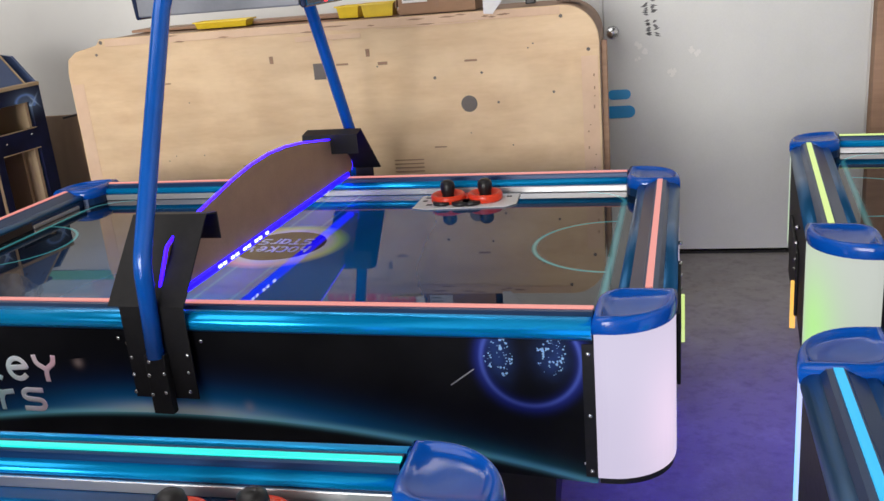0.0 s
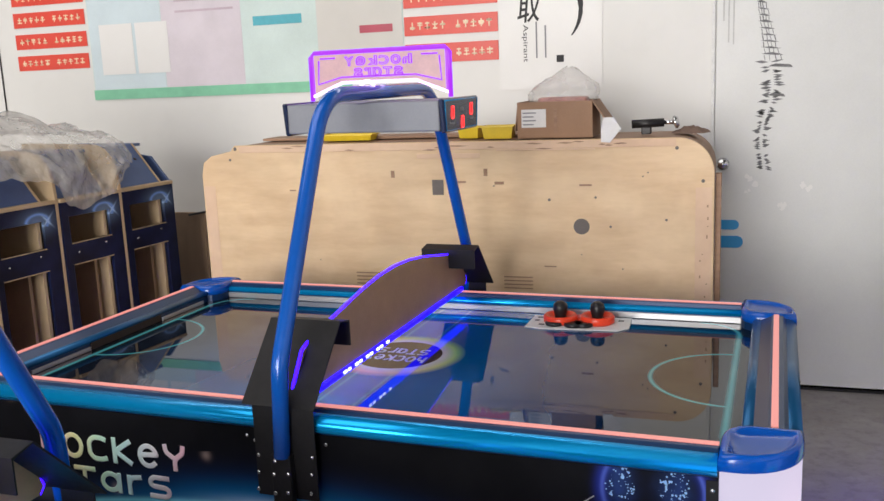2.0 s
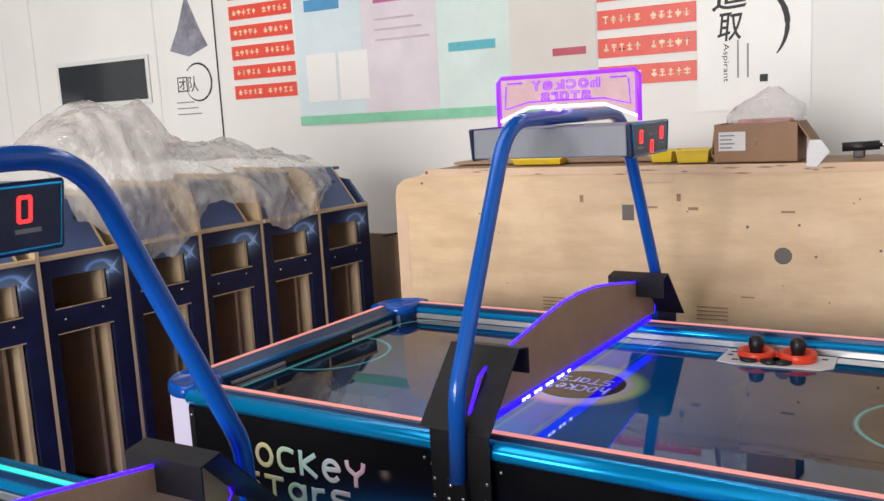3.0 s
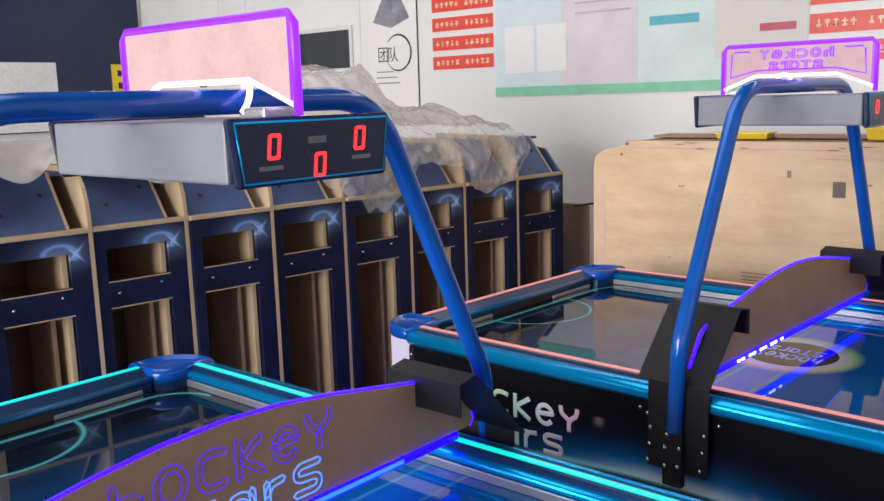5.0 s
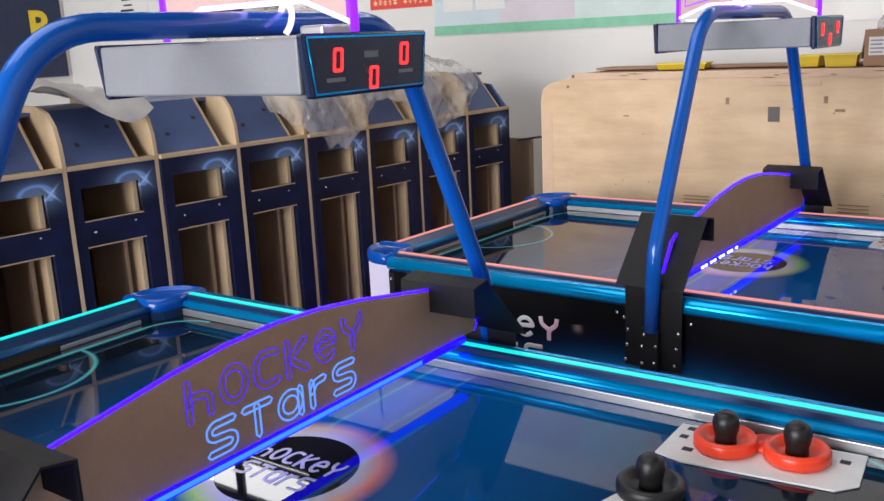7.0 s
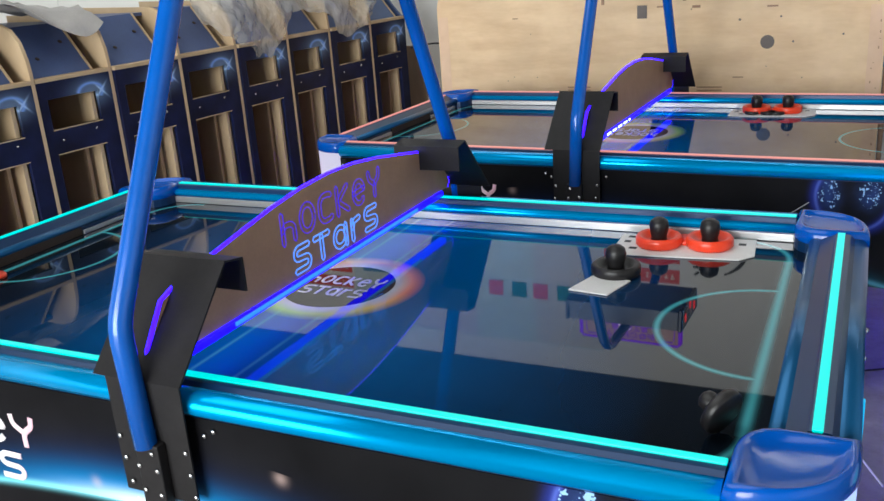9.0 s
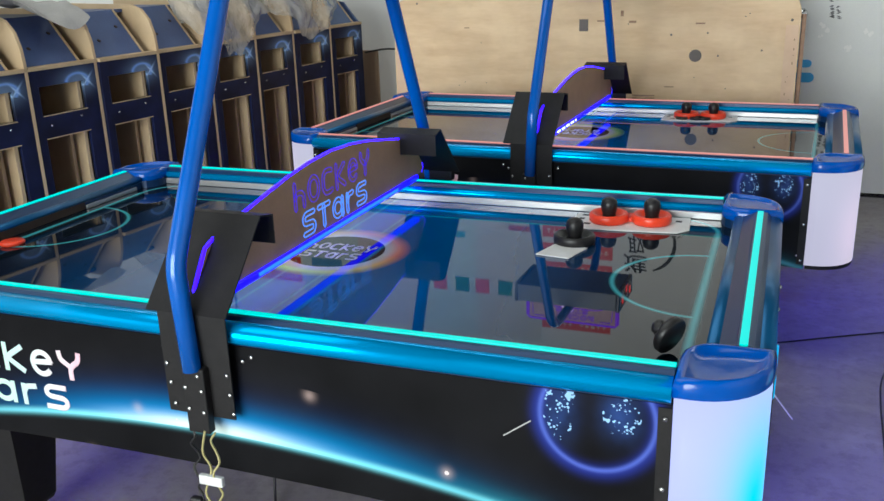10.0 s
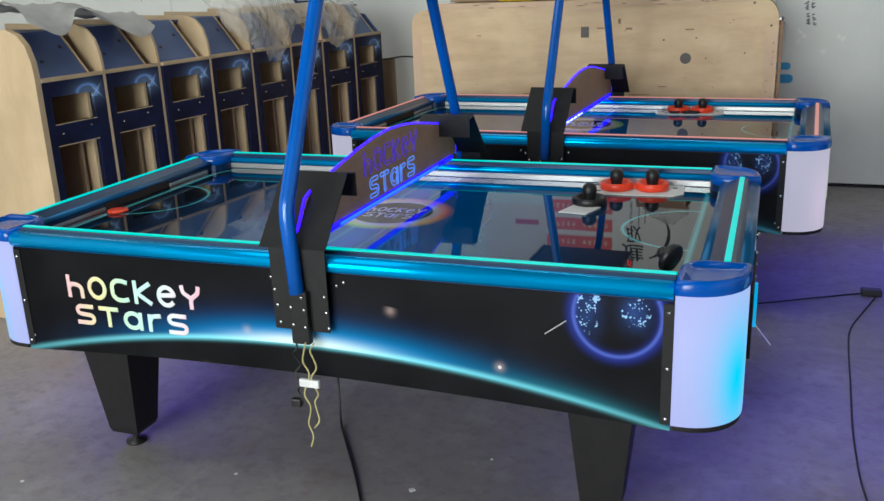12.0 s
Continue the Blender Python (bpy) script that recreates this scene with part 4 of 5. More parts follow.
tray = [(-0.175, -0.07), (-0.12, -0.09), (0.14, -0.085), (0.175, -0.05), (0.175, 0.075), (-0.165, 0.075)]
for base, turn in (((0.742, 1.083), 4), ((0.775, 2.935), 2)):
    x, y = base
    card("card", "white card under two red mallets", tray, 0.7415, pose(x, y, 0, 0, 0, turn))
    c, s = math.cos(radians(turn)), math.sin(radians(turn))
    for dx, dy, w in ((-0.140, 0.045, 0.022), (-0.145, 0.005, 0.016), (-0.120, -0.045, 0.020), (0.140, 0.04, 0.018)):
        tagged(part("print_mark", box(x + dx - w / 2, x + dx + w / 2, y + dy - 0.008, y + dy + 0.008, 0.7456, 0.7460), INK), "small black printed mark on the card", "mark", "card marks")
    for dx, dy in ((-0.062, 0.0), (0.064, 0.005)):
        mallet(pose(x + c * dx - s * dy, y + s * dx + c * dy, 0.746), "orange-red mallet with a black knob on a white card", RED)
    tagged(part("puck", lathe([(0.0, 0.0), (0.034, 0.0), (0.036, 0.003), (0.036, 0.007), (0.034, 0.010), (0.0, 0.010)], (x + 0.0, y + 0.035, 0.746)), RED), "orange-red puck between two mallets on a card", "puck")
for x, y in ((0.700, 2.893), (0.765, 2.886), (0.800, 2.890)):
    tagged(part("puck", lathe([(0.0, 0.0), (0.030, 0.0), (0.032, 0.003), (0.032, 0.009), (0.030, 0.012), (0.0, 0.012)], (x, y, 0.746)), BLACK_RUBBER), "small black puck on the card before the mallets", "puck")
card("card", "small white card beside a black mallet", [(-0.05, -0.06), (0.045, -0.05), (0.05, 0.055), (-0.045, 0.05)], 0.7415, pose(0.61, 0.765, 0, 0, 0, -14))
mallet(pose(0.625, 0.852, 0.7418), "black mallet standing on the playfield", BLACK_RUBBER)
mallet(pose(0.975, 0.170, 0.781, 72, 0, 240), "black mallet tipped on its side by the corner", BLACK_RUBBER, 0.84)
tagged(part("puck", lathe([(0.0, 0.0), (0.034, 0.0), (0.036, 0.003), (0.036, 0.007), (0.034, 0.010), (0.0, 0.010)], (-0.98, 0.41, 0.7415)), RED), "orange-red puck lying near the goal", "puck")

# ---- row of unfinished cabinets ----


def pierced(ys, zs, gaps, x, thick):
    """One board with square openings: cells of a grid, less those in gaps."""
    bm = bmesh.new()
    grid = {(i, j): bm.verts.new((x, y, z)) for i, y in enumerate(ys) for j, z in enumerate(zs)}
    cells = [bm.faces.new((grid[i, j], grid[i + 1, j], grid[i + 1, j + 1], grid[i, j + 1])) for i in range(len(ys) - 1) for j in range(len(zs) - 1) if (i, j) not in gaps]
    pushed = bmesh.ops.extrude_face_region(bm, geom=cells)
    bmesh.ops.translate(bm, vec=(-thick, 0, 0), verts=[g for g in pushed["geom"] if isinstance(g, bmesh.types.BMVert)])
    bmesh.ops.recalc_face_normals(bm, faces=bm.faces)
    return bm


def arcade_cabinet():
    t = thing("arcade_cabinet", "unfinished blue starry arcade cabinet shell of raw board", "arcade cabinet", "row of cabinet shells")
    w = 0.359
    side = [(0.0, 0.0), (0.0, 1.16), (-0.006, 1.22), (-0.028, 1.285), (-0.07, 1.330), (-0.13, 1.352), (-0.60, 1.36), (-0.62, 0.0)]
    part("side_panel", prism(side, "y", w - 0.016, w - 0.001), MDF, t, "pale raw board side")
    y0, y1 = 0.0, w - 0.0165
    # printed front with two openings
    part("front_panel", pierced((y0, y0 + 0.040, y1 - 0.070, y1), (0.0, 0.20, 0.850, 0.945, 1.062, 1.128), ((1, 1), (1, 3)), -0.001, 0.016), CAB_PRINT, t, "dark blue printed front with cut-outs")
    part("ledge", box(-0.035, 0.004, y0, y1, 1.1285, 1.144, 0.002), MDF, t, "raw board front edge")
    part("slope_panel", prism([(-0.030, 1.145), (-0.185, 1.330), (-0.198, 1.320), (-0.045, 1.140)], "y", y0, y1 - 0.062), CAB_BLUE, t, "slate-blue sloping panel")
    part("slope_edge", prism([(-0.026, 1.1455), (-0.184, 1.334), (-0.198, 1.322), (-0.045, 1.1455)], "y", y1 - 0.0615, y1 - 0.052), MDF, t, "raw board edge")
    for z in (0.846, 0.941):
        part("cut_edge", box(-0.016, 0.0008, y0 + 0.040, y1 - 0.070, z, z + 0.004), MDF, t, "pale cut edge")
    for y in (0.075, 0.235):
        part("screw", lathe([(0.0, 0.0), (0.0055, 0.0), (0.004, 0.002), (0.0, 0.003)], sides=8), STEEL, t).matrix_local = pose(-0.001, y, 0.90 + 0.1 * (y - 0.075), 0, 90, 0)
    for y, d in ((0.09, 0.35), (0.235, 0.62)):
        hole = part("hole", lathe([(0.0, 0.0), (0.009, 0.0), (0.009, 0.001), (0.0, 0.001)], sides=12), DARK_HOLE, t)
        hole.matrix_local = Matrix.Translation((-0.030 - 0.155 * d + 0.0006, y, 1.145 + 0.185 * d + 0.0006)) @ pose(0, 0, 0, 0, 40, 0)
    part("top_panel", box(-0.60, -0.185, y0, y1, 1.318, 1.332), CAB_BLUE, t)
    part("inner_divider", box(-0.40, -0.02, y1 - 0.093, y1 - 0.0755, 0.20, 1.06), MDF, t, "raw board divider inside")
    part("inner_divider", box(-0.30, -0.06, y1 - 0.135, y1 - 0.12, 0.20, 0.84), MDF_BROWN_SHADED, t, "raw board divider inside")
    part("shelf", box(-0.45, -0.02, y0, y1, 0.880, 0.898), MDF_BROWN_SHADED, t)
    part("back_panel", box(-0.61, -0.598, y0, y1, 0.0, 1.31), MDF_BROWN_SHADED, t)
    return t


first = arcade_cabinet()
ROW = pose(-1.742, 0.945, 0, 0, 0, -6.7)
first.matrix_world = ROW
for k in range(1, 8):
    lean = (0.0, -0.004, 0.006, 0.0, 0.008, -0.005, 0.0, 0.004)[k]
    last = copy_thing(first, ROW @ pose(lean, 0.3612 * k, 0, 0, 0, (0, 0.4, -0.5, 0.3, -0.2, 0.5, -0.4, 0.0)[k]))

for ob in last.children:
    if ob.name.startswith("side_panel"):
        # the end shell's outer side is cut low behind the front
        ob.data = ob.data.copy()
        for v in ob.data.vertices:
            v.co.z = min(v.co.z, 1.145 - 1.19 * min(0.0, max(-0.155, v.co.x + 0.03)))
            v.co.x = min(v.co.x, -0.018)
        # dark blue in place of pale board gives this outer side its shade
        ob.data.materials[0] = CAB_BLUE
        tagged(ob, "outer side coloured dark blue for its shade")
part("side_panel", prism([(0.0, 0.0), (0.0, 1.16), (-0.006, 1.22), (-0.028, 1.285), (-0.07, 1.330), (-0.13, 1.352), (-0.60, 1.36), (-0.62, 0.0)], "y", -0.030, -0.001), MDF, first, "pale raw board side")

# ---- plastic sheets over the cabinets ----


OVER = [(-2.16, 1.372), (-1.665, 1.366), (-1.610, 1.344), (-1.560, 1.296), (-1.528, 1.22), (-1.514, 1.15), (-1.510, 0.95)]


def over_edge(run):
    """A point so far along the cabinets' outline, from back to front."""
    for (ax, az), (bx, bz) in zip(OVER, OVER[1:]):
        step = math.hypot(bx - ax, bz - az)
        if run <= step:
            return ax + (bx - ax) * run / step, az + (bz - az) * run / step
        run -= step
    return OVER[-1]


def sheet(name, label, y0, y1, hem, heap, seed, material=None, nx=56, ny=110):
    """A crumpled sheet laid over the cabinet tops: hem(v) is how far it reaches, heap(u, v) its bulge."""
    rows = []
    for i in range(ny + 1):
        v = i / ny
        row = []
        for j in range(nx + 1):
            u = j / nx
            y = y0 + (y1 - y0) * v
            x, z = over_edge(u * hem(v))
            p = Vector((u * 2.2 + seed, y * 3.0, seed * 0.7))
            wave = noise.noise(Vector((u * 3.0 + y * 2.2, y * 1.5 - u * 2.5, seed)))
            ridge = (1 - min(1.0, abs(noise.noise(Vector((u * 3.4 - y * 2.6, y * 2.2 + u * 2.0, seed + 3)))) * 3.2)) ** 2
            fine = (1 - min(1.0, abs(noise.noise(Vector((u * 8.0 + y * 5.0, y * 7.0 - u * 5.0, seed + 8)))) * 2.6)) ** 2
            lift = 0.055 * abs(wave) + 0.022 * ridge + 0.008 * fine
            sag = 0.028 * math.sin(math.pi * (y - 0.828) / 0.394) ** 2 * min(1.0, u * 1.6)
            out = max(0.0, min(1.0, (1.37 - z) / 0.12))
            row.append((x + out * lift, y + 0.035 * noise.noise(p * 1.3 + Vector((5, 1, 2))) * u, z + heap(u, v) + (1 - 0.6 * out) * (lift - sag)))
        rows.append(row)
    bm = shape_between(rows)
    bm.transform(ROW @ Matrix.Diagonal((1, 0.9163, 1, 1)) @ Matrix.Translation((1.535, -0.828, 0)))
    return tagged(part(name, bm, material or FILM), label, "plastic sheet")


def heap(u, v):
    big = 0.31 * math.exp(-abs((v - 0.22) / 0.25) ** 3.0 - abs((u - 0.40) / 0.36) ** 3)
    low = 0.12 * math.exp(-((v - 0.66) / 0.26) ** 2 - ((u - 0.40) / 0.36) ** 2)
    return big + low


def hanging(v):
    wild = 0.09 * noise.noise(Vector((v * 7.0, 2.0, 1.0))) + 0.03 * noise.noise(Vector((v * 23.0, 5.0, 1.0)))
    return 0.76 + 0.10 * math.cos(2 * math.pi * (v - 0.76) / 0.52) + wild


sheet("plastic_sheet", "crumpled clear plastic sheet heaped over cabinet tops", 2.20, 3.70, hanging, heap, 3.1)
sheet("plastic_sheet", "crumpled white packing foam over cabinet tops", 0.86, 1.62, lambda v: 0.58 + 0.07 * math.sin(9 * v), lambda u, v: 0.02 + 0.03 * math.sin(3 * v + 1), 8.4, worn("white_foam_wrap", (0.46, 0.44, 0.42), 0.5), 20, 30)

# ---- table body on edge against the wall ----
holes_seed = random.Random(9)
body = thing("table_body", "bare plywood table body standing on its long edge", "table body")
cut = [(-1.085, 0.0), (1.20, 0.0)] + [(1.06 + 0.14 * math.cos(a), 1.185 + 0.14 * math.sin(a)) for a in (math.pi / 2 * k / 9 for k in range(10))]
cut += [(-0.905, 1.325), (-0.925, 1.300), (-1.03, 1.278), (-1.072, 1.248), (-1.085, 1.19)]
part("face_board", prism(cut, "y", 3.58, 3.598, 0.002), PLY, body, "pale birch plywood face with drilled holes")
rim = [(x * 0.995 + 0.0003, z * 0.996) for x, z in cut]
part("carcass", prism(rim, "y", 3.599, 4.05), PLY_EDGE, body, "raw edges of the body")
for x0, x1, z0, z1 in ((-0.88, 1.055, 1.292, 1.322), (-0.02, 0.26, 1.256, 1.276), (0.33, 0.74, 1.284, 1.2905)):
    part("edge_band", box(x0, x1, 3.5775, 3.5797, z0, z1, 0.001), PLY_BAND, body, "planed pinkish edge band")
for x0, x1, z1 in ((1.130, 1.192, 1.13), (-1.078, -1.020, 1.14)):
    part("edge_band", box(x0, x1, 3.5785, 3.5797, 0.02, z1, 0.0005), PLY_BAND, body, "planed pinkish edge band")
for k in range(16):
    # torn slivers along the upper edge
    x = holes_seed.uniform(-0.85, 1.0)
    w = holes_seed.uniform(0.03, 0.14)
    z = 1.290 + holes_seed.uniform(-0.003, 0.030)
    part("torn_fibre", prism([(x, z), (x + w * 0.6, z - 0.0025), (x + w, z + 0.001), (x + w * 0.4, z + 0.004)], "y", 3.5768, 3.5774), PLY_EDGE, body)
spot = prism([(math.cos(2 * math.pi * k / 20), math.sin(2 * math.pi * k / 20)) for k in range(20)], "z", 0.0, 0.001)
SPOT = part("drilled_hole", spot, PLUG_GREY, body)
SPOT.matrix_local = Matrix.Translation((0.682, 3.5795, 0.970)) @ pose(0, 0, 0, 90, 0, 0) @ Matrix.Diagonal((0.033, 0.033, 1, 1))
holes = random.Random(4)
for x, z, r in [(1.058, 1.285, 0.007), (1.158, 1.155, 0.007), (-0.90, 1.31, 0.008), (-0.93, 1.26, 0.006), (0.80, 0.97, 0.005), (1.02, 1.0, 0.005), (0.55, 1.08, 0.006), (0.74, 1.09, 0.005)] + [(holes.uniform(-1.0, 1.1), holes.uniform(0.75, 1.28), holes.uniform(0.002, 0.0035)) for _ in range(9)]:
    again(SPOT, "drilled_hole", Matrix.Translation((x, 3.5795, z)) @ pose(0, 0, 0, 90, 0, 0) @ Matrix.Diagonal((r, r, 1, 1)), body)
part("slot", box(0.045, 0.095, 3.5775, 3.5797, 1.10, 1.165), PLUG_GREY, body, "square cut-out")
for x, z, w, h in ((-0.134, 1.19, 0.016, 0.030), (0.282, 1.195, 0.016, 0.030), (0.34, 1.15, 0.04, 0.012), (0.70, 1.14, 0.05, 0.008), (0.17, 1.155, 0.05, 0.008), (-0.62, 1.12, 0.03, 0.006), (0.55, 0.80, 0.05, 0.005)):
    part("mark", box(x - w / 2, x + w / 2, 3.5778, 3.5797, z - h / 2, z + h / 2), PLY_EDGE, body)
for cx in (-0.268, 0.412):
    for k in range(4):
        part("vent_slot", box(cx - 0.062, cx + 0.062, 3.5778, 3.5797, 0.700 + 0.016 * k, 0.705 + 0.016 * k), PLY_EDGE, body)
for k in range(20):
    z, x = 0.2 + 0.045 * k + holes.uniform(-0.02, 0.02), 1.168 + holes.uniform(-0.03, 0.008)
    part("staple", box(x, x + 0.005, 3.5765, 3.5784, z, z + holes.uniform(0.003, 0.014)), PLY_EDGE, body)
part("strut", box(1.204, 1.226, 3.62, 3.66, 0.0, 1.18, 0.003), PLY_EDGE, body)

# ---- things lying on top of the body ----
TOP = 1.3255
carton = thing("cardboard_box", "open brown cardboard box with a white label", "cardboard box")
part("carton_side", box(0.40, 0.715, 3.68, 3.685, TOP, TOP + 0.150), CARDBOARD, carton)
part("carton_side", box(0.40, 0.715, 3.90, 3.905, TOP, TOP + 0.150), CARDBOARD, carton)
part("carton_end", box(0.40, 0.405, 3.685, 3.90, TOP, TOP + 0.150), CARDBOARD, carton)
part("carton_end", box(0.71, 0.715, 3.685, 3.90, TOP, TOP + 0.150), CARDBOARD, carton)
part("carton_floor", box(0.405, 0.71, 3.685, 3.90, TOP, TOP + 0.005), CARDBOARD, carton)
flap = part("flap", prism([(0.715, TOP + 0.150), (0.78, TOP + 0.055), (0.776, TOP + 0.052), (0.713, TOP + 0.145)], "y", 3.69, 3.89), CARDBOARD, carton, "bent cardboard flap")
flap = part("flap", prism([(0.40, TOP + 0.150), (0.385, TOP + 0.03), (0.389, TOP + 0.03), (0.404, TOP + 0.145)], "y", 3.69, 3.89), CARDBOARD, carton, "bent cardboard flap")
part("label_sheet", box(0.418, 0.522, 3.6785, 3.6798, TOP + 0.045, TOP + 0.120), WHITE_CARD, carton, "white paper label")
for k in range(4):
    part("label_bar", box(0.424, 0.470 + 0.01 * (k % 2), 3.6778, 3.6784, TOP + 0.055 + 0.016 * k, TOP + 0.060 + 0.016 * k), DIGIT_OFF, carton)
part("tape", box(0.555, 0.568, 3.6785, 3.6798, TOP + 0.02, TOP + 0.12), PLY_EDGE, carton)


def bag():
    rows = []
    for i in range(17):
        v = i / 16
        row = []
        for j in range(25):
            a = 2 * math.pi * j / 24
            r = math.sin(math.pi * (0.16 + 0.84 * v) ** 0.9) * 0.5 + 0.06
            p = Vector((math.cos(a) * 2, math.sin(a) * 2, v * 3))
            r *= 1 + 0.25 * noise.noise(p * 1.4) + 0.1 * noise.noise(p * 4)
            row.append((0.56 + 0.05 * v + 0.26 * r * math.cos(a), 3.79 + 0.19 * r * math.sin(a), TOP + 0.10 + 0.19 * v + 0.01 * noise.noise(p * 2)))
        rows.append(row)
    return shape_between(rows, True)


tagged(part("plastic_bag", bag(), BAG_FILM), "clear plastic bag bulging out of the cardboard box", "plastic bag")
tagged(part("packet", box(0.47, 0.68, 3.76, 3.84, TOP + 0.11, TOP + 0.165, 0.012), worn("red_and_white_wrapper", (0.62, 0.22, 0.18), 0.4, 0, 0.4, 30)), "red and white wrapped packet inside the box", "packet")


def tray_box(name, label, x, y, w, h, turn):
    rows = [[(sx * (w / 2 + g), sy * (0.05 + g), z) for sx, sy in ((-1, -1), (1, -1), (1, 1), (-1, 1))] for g, z in ((-0.008, 0.0), (0.0, h), (0.006, h), (0.006, h - 0.006), (-0.004, h - 0.004), (-0.014, 0.006))]
    bm = shape_between(rows, True)
    bm.faces.new([v for v in bm.verts][-4:])
    bm.faces.new([v for v in bm.verts][:4])
    for f in bm.faces:
        f.smooth = False
    ob = tagged(part(name, bm, YELLOW), label, "tray")
    ob.matrix_world = pose(x, y, TOP, 0, 0, turn)
    return ob


tray_box("parts_tray", "yellow plastic parts tray", 0.305, 3.74, 0.135, 0.055, 3)
tray_box("parts_tray", "yellow plastic parts tray", 0.165, 3.80, 0.10, 0.050, -6)
tray_box("parts_tray", "yellow plastic parts tray, half hidden", -0.42, 3.80, 0.24, 0.03, 2)
tagged(part("paper_scrap", prism([(0.765, TOP - 0.012), (0.80, TOP - 0.015), (0.845, TOP + 0.040), (0.815, TOP + 0.085), (0.775, TOP + 0.085), (0.765, TOP + 0.04)], "y", 3.571, 3.5735), WHITE_CARD), "white paper scrap hanging over the edge", "paper")
tool = thing("air_tool", "black hand tool with a silver tip", "hand tool")
part("handle", tube([(0.86, 3.80, TOP + 0.042), (0.99, 3.82, TOP + 0.046)], 0.018, 12), BLACK_RUBBER, tool)
part("tip", tube([(0.99, 3.82, TOP + 0.046), (1.03, 3.825, TOP + 0.045)], 0.008, 10), STEEL, tool)
collar = part("collar", lathe([(0.0, 0.0), (0.026, 0.0), (0.028, 0.008), (0.018, 0.02), (0.0, 0.02)], sides=16), STEEL, tool, "silver collar")
collar.matrix_local = pose(1.03, 3.825, TOP + 0.045, 0, 75, 0)
part("grip_stand", box(0.90, 0.94, 3.79, 3.83, TOP, TOP + 0.03, 0.004), BLACK_RUBBER, tool)
def crumpled_rag(cx, cy):
    rows = []
    for i in range(9):
        v = i / 8
        ring = []
        for j in range(28):
            a = 2 * math.pi * j / 28
            p = Vector((math.cos(a) * 1.6, math.sin(a) * 1.6, v * 2.0))
            r = (1 - v) * (0.075 + 0.03 * noise.noise(p * 1.2)) + 0.001
            h = 0.024 * math.sin(math.pi * v / 2) * (1 + 0.5 * noise.noise(p * 2.0)) + 0.006 * abs(noise.noise(p * 4))
            ring.append((cx + r * math.cos(a), cy + 0.8 * r * math.sin(a), TOP + max(0.0, h if i else 0.0)))
        rows.append(ring)
    return shape_between(rows, True)


tagged(part("cloth", crumpled_rag(1.10, 3.84), worn("brown_rag", (0.20, 0.13, 0.10), 0.9)), "crumpled brown rag on the plywood body", "rag")
tagged(part("dark_board", box(-0.90, 0.42, 3.84, 4.02, TOP, TOP + 0.012, 0.002), PLY_EDGE), "thin dark offcut board lying flat", "offcut")

# ---- posters and signs on the partition wall ----
YW = 4.549
POSTER = worn("white_poster_paper", (0.76, 0.75, 0.73), 0.35, 0, 0.03, 4)
BANNER = worn("red_banner", (0.72, 0.07, 0.045), 0.4, 0, 0.08, 12)
GOLD = worn("pale_gold_print", (0.85, 0.66, 0.45), 0.4)
rnd = random.Random(11)


def wall_flat(x0, x1, z0, z1, lift=0.0, thick=0.002, soft=0.0, bm=None):
    return box(x0, x1, YW - 0.001 - lift - thick, YW - 0.001 - lift, z0, z1, soft, bm)


def banner(x0, x1, z0, z1, tilt):
    t = thing("banner_strip", "red banner strip with a line of pale characters", "banner", "red banner strips")
    part("strip", wall_flat(x0, x1, z0, z1), BANNER, t)
    n = 11
    w = (x1 - x0) / (n + 1.2)
    mid, h = (z0 + z1) / 2, (z1 - z0) * 0.40
    for k in range(n):
        if k == 5:
            continue
        cx = x0 + w * (k + 1.1)
        bm = None
        for _ in range(3):
            dz, hh, ww = rnd.uniform(-0.4, 0.4) * h, rnd.uniform(0.10, 0.2) * h, rnd.uniform(0.5, 0.8) * w
            bm = wall_flat(cx - ww / 2, cx + ww / 2, mid + dz - hh / 2, mid + dz + hh / 2, 0.0022, 0.0006, bm=bm)
        bm = wall_flat(cx - w * 0.08, cx + w * 0.08, mid - h * 0.5, mid + h * 0.5, 0.0029, 0.0006, bm=bm)
        part("character_bar", bm, GOLD, t)
    return t


for k in range(7):
    z = 1.672 + 0.142 * k
    banner(-0.405, 0.105, z, z + 0.098, 0)
for k in range(6):
    z = 1.738 + 0.128 * k
    banner(-2.95, -2.425, z, z + 0.088, 0)

GREEN_CARD = worn("deep_green_card", (0.03, 0.22, 0.12), 0.35)
notice = thing("notice_board", "large glossy pastel notice board with a green hem", "notice board")
part("backing", wall_flat(-2.405, -0.41, 1.60, 2.75), worn("mint_paper", (0.60, 0.71, 0.68), 0.22, 0, 0.08, 5), notice)
part("hem", wall_flat(-2.41, -0.72, 1.545, 1.603, 0.0025), worn("green_hem", (0.22, 0.55, 0.36), 0.4), notice, "green lower hem")
part("column", wall_flat(-2.40, -1.90, 1.604, 2.74, 0.0025, 0.001), worn("pale_blue_paper", (0.58, 0.68, 0.72), 0.2, 0, 0.08, 6), notice)
part("column", wall_flat(-1.895, -1.375, 1.604, 2.74, 0.0025, 0.001), worn("pale_pink_paper", (0.66, 0.60, 0.65), 0.2, 0, 0.08, 6), notice)
part("column", wall_flat(-0.91, -0.415, 1.72, 2.74, 0.0025, 0.001), worn("cream_gloss_paper", (0.66, 0.64, 0.60), 0.14, 0, 0.04, 4), notice)
part("heading", wall_flat(-1.30, -1.00, 1.92, 1.97, 0.004, 0.001), worn("teal_heading", (0.10, 0.42, 0.50), 0.3), notice)
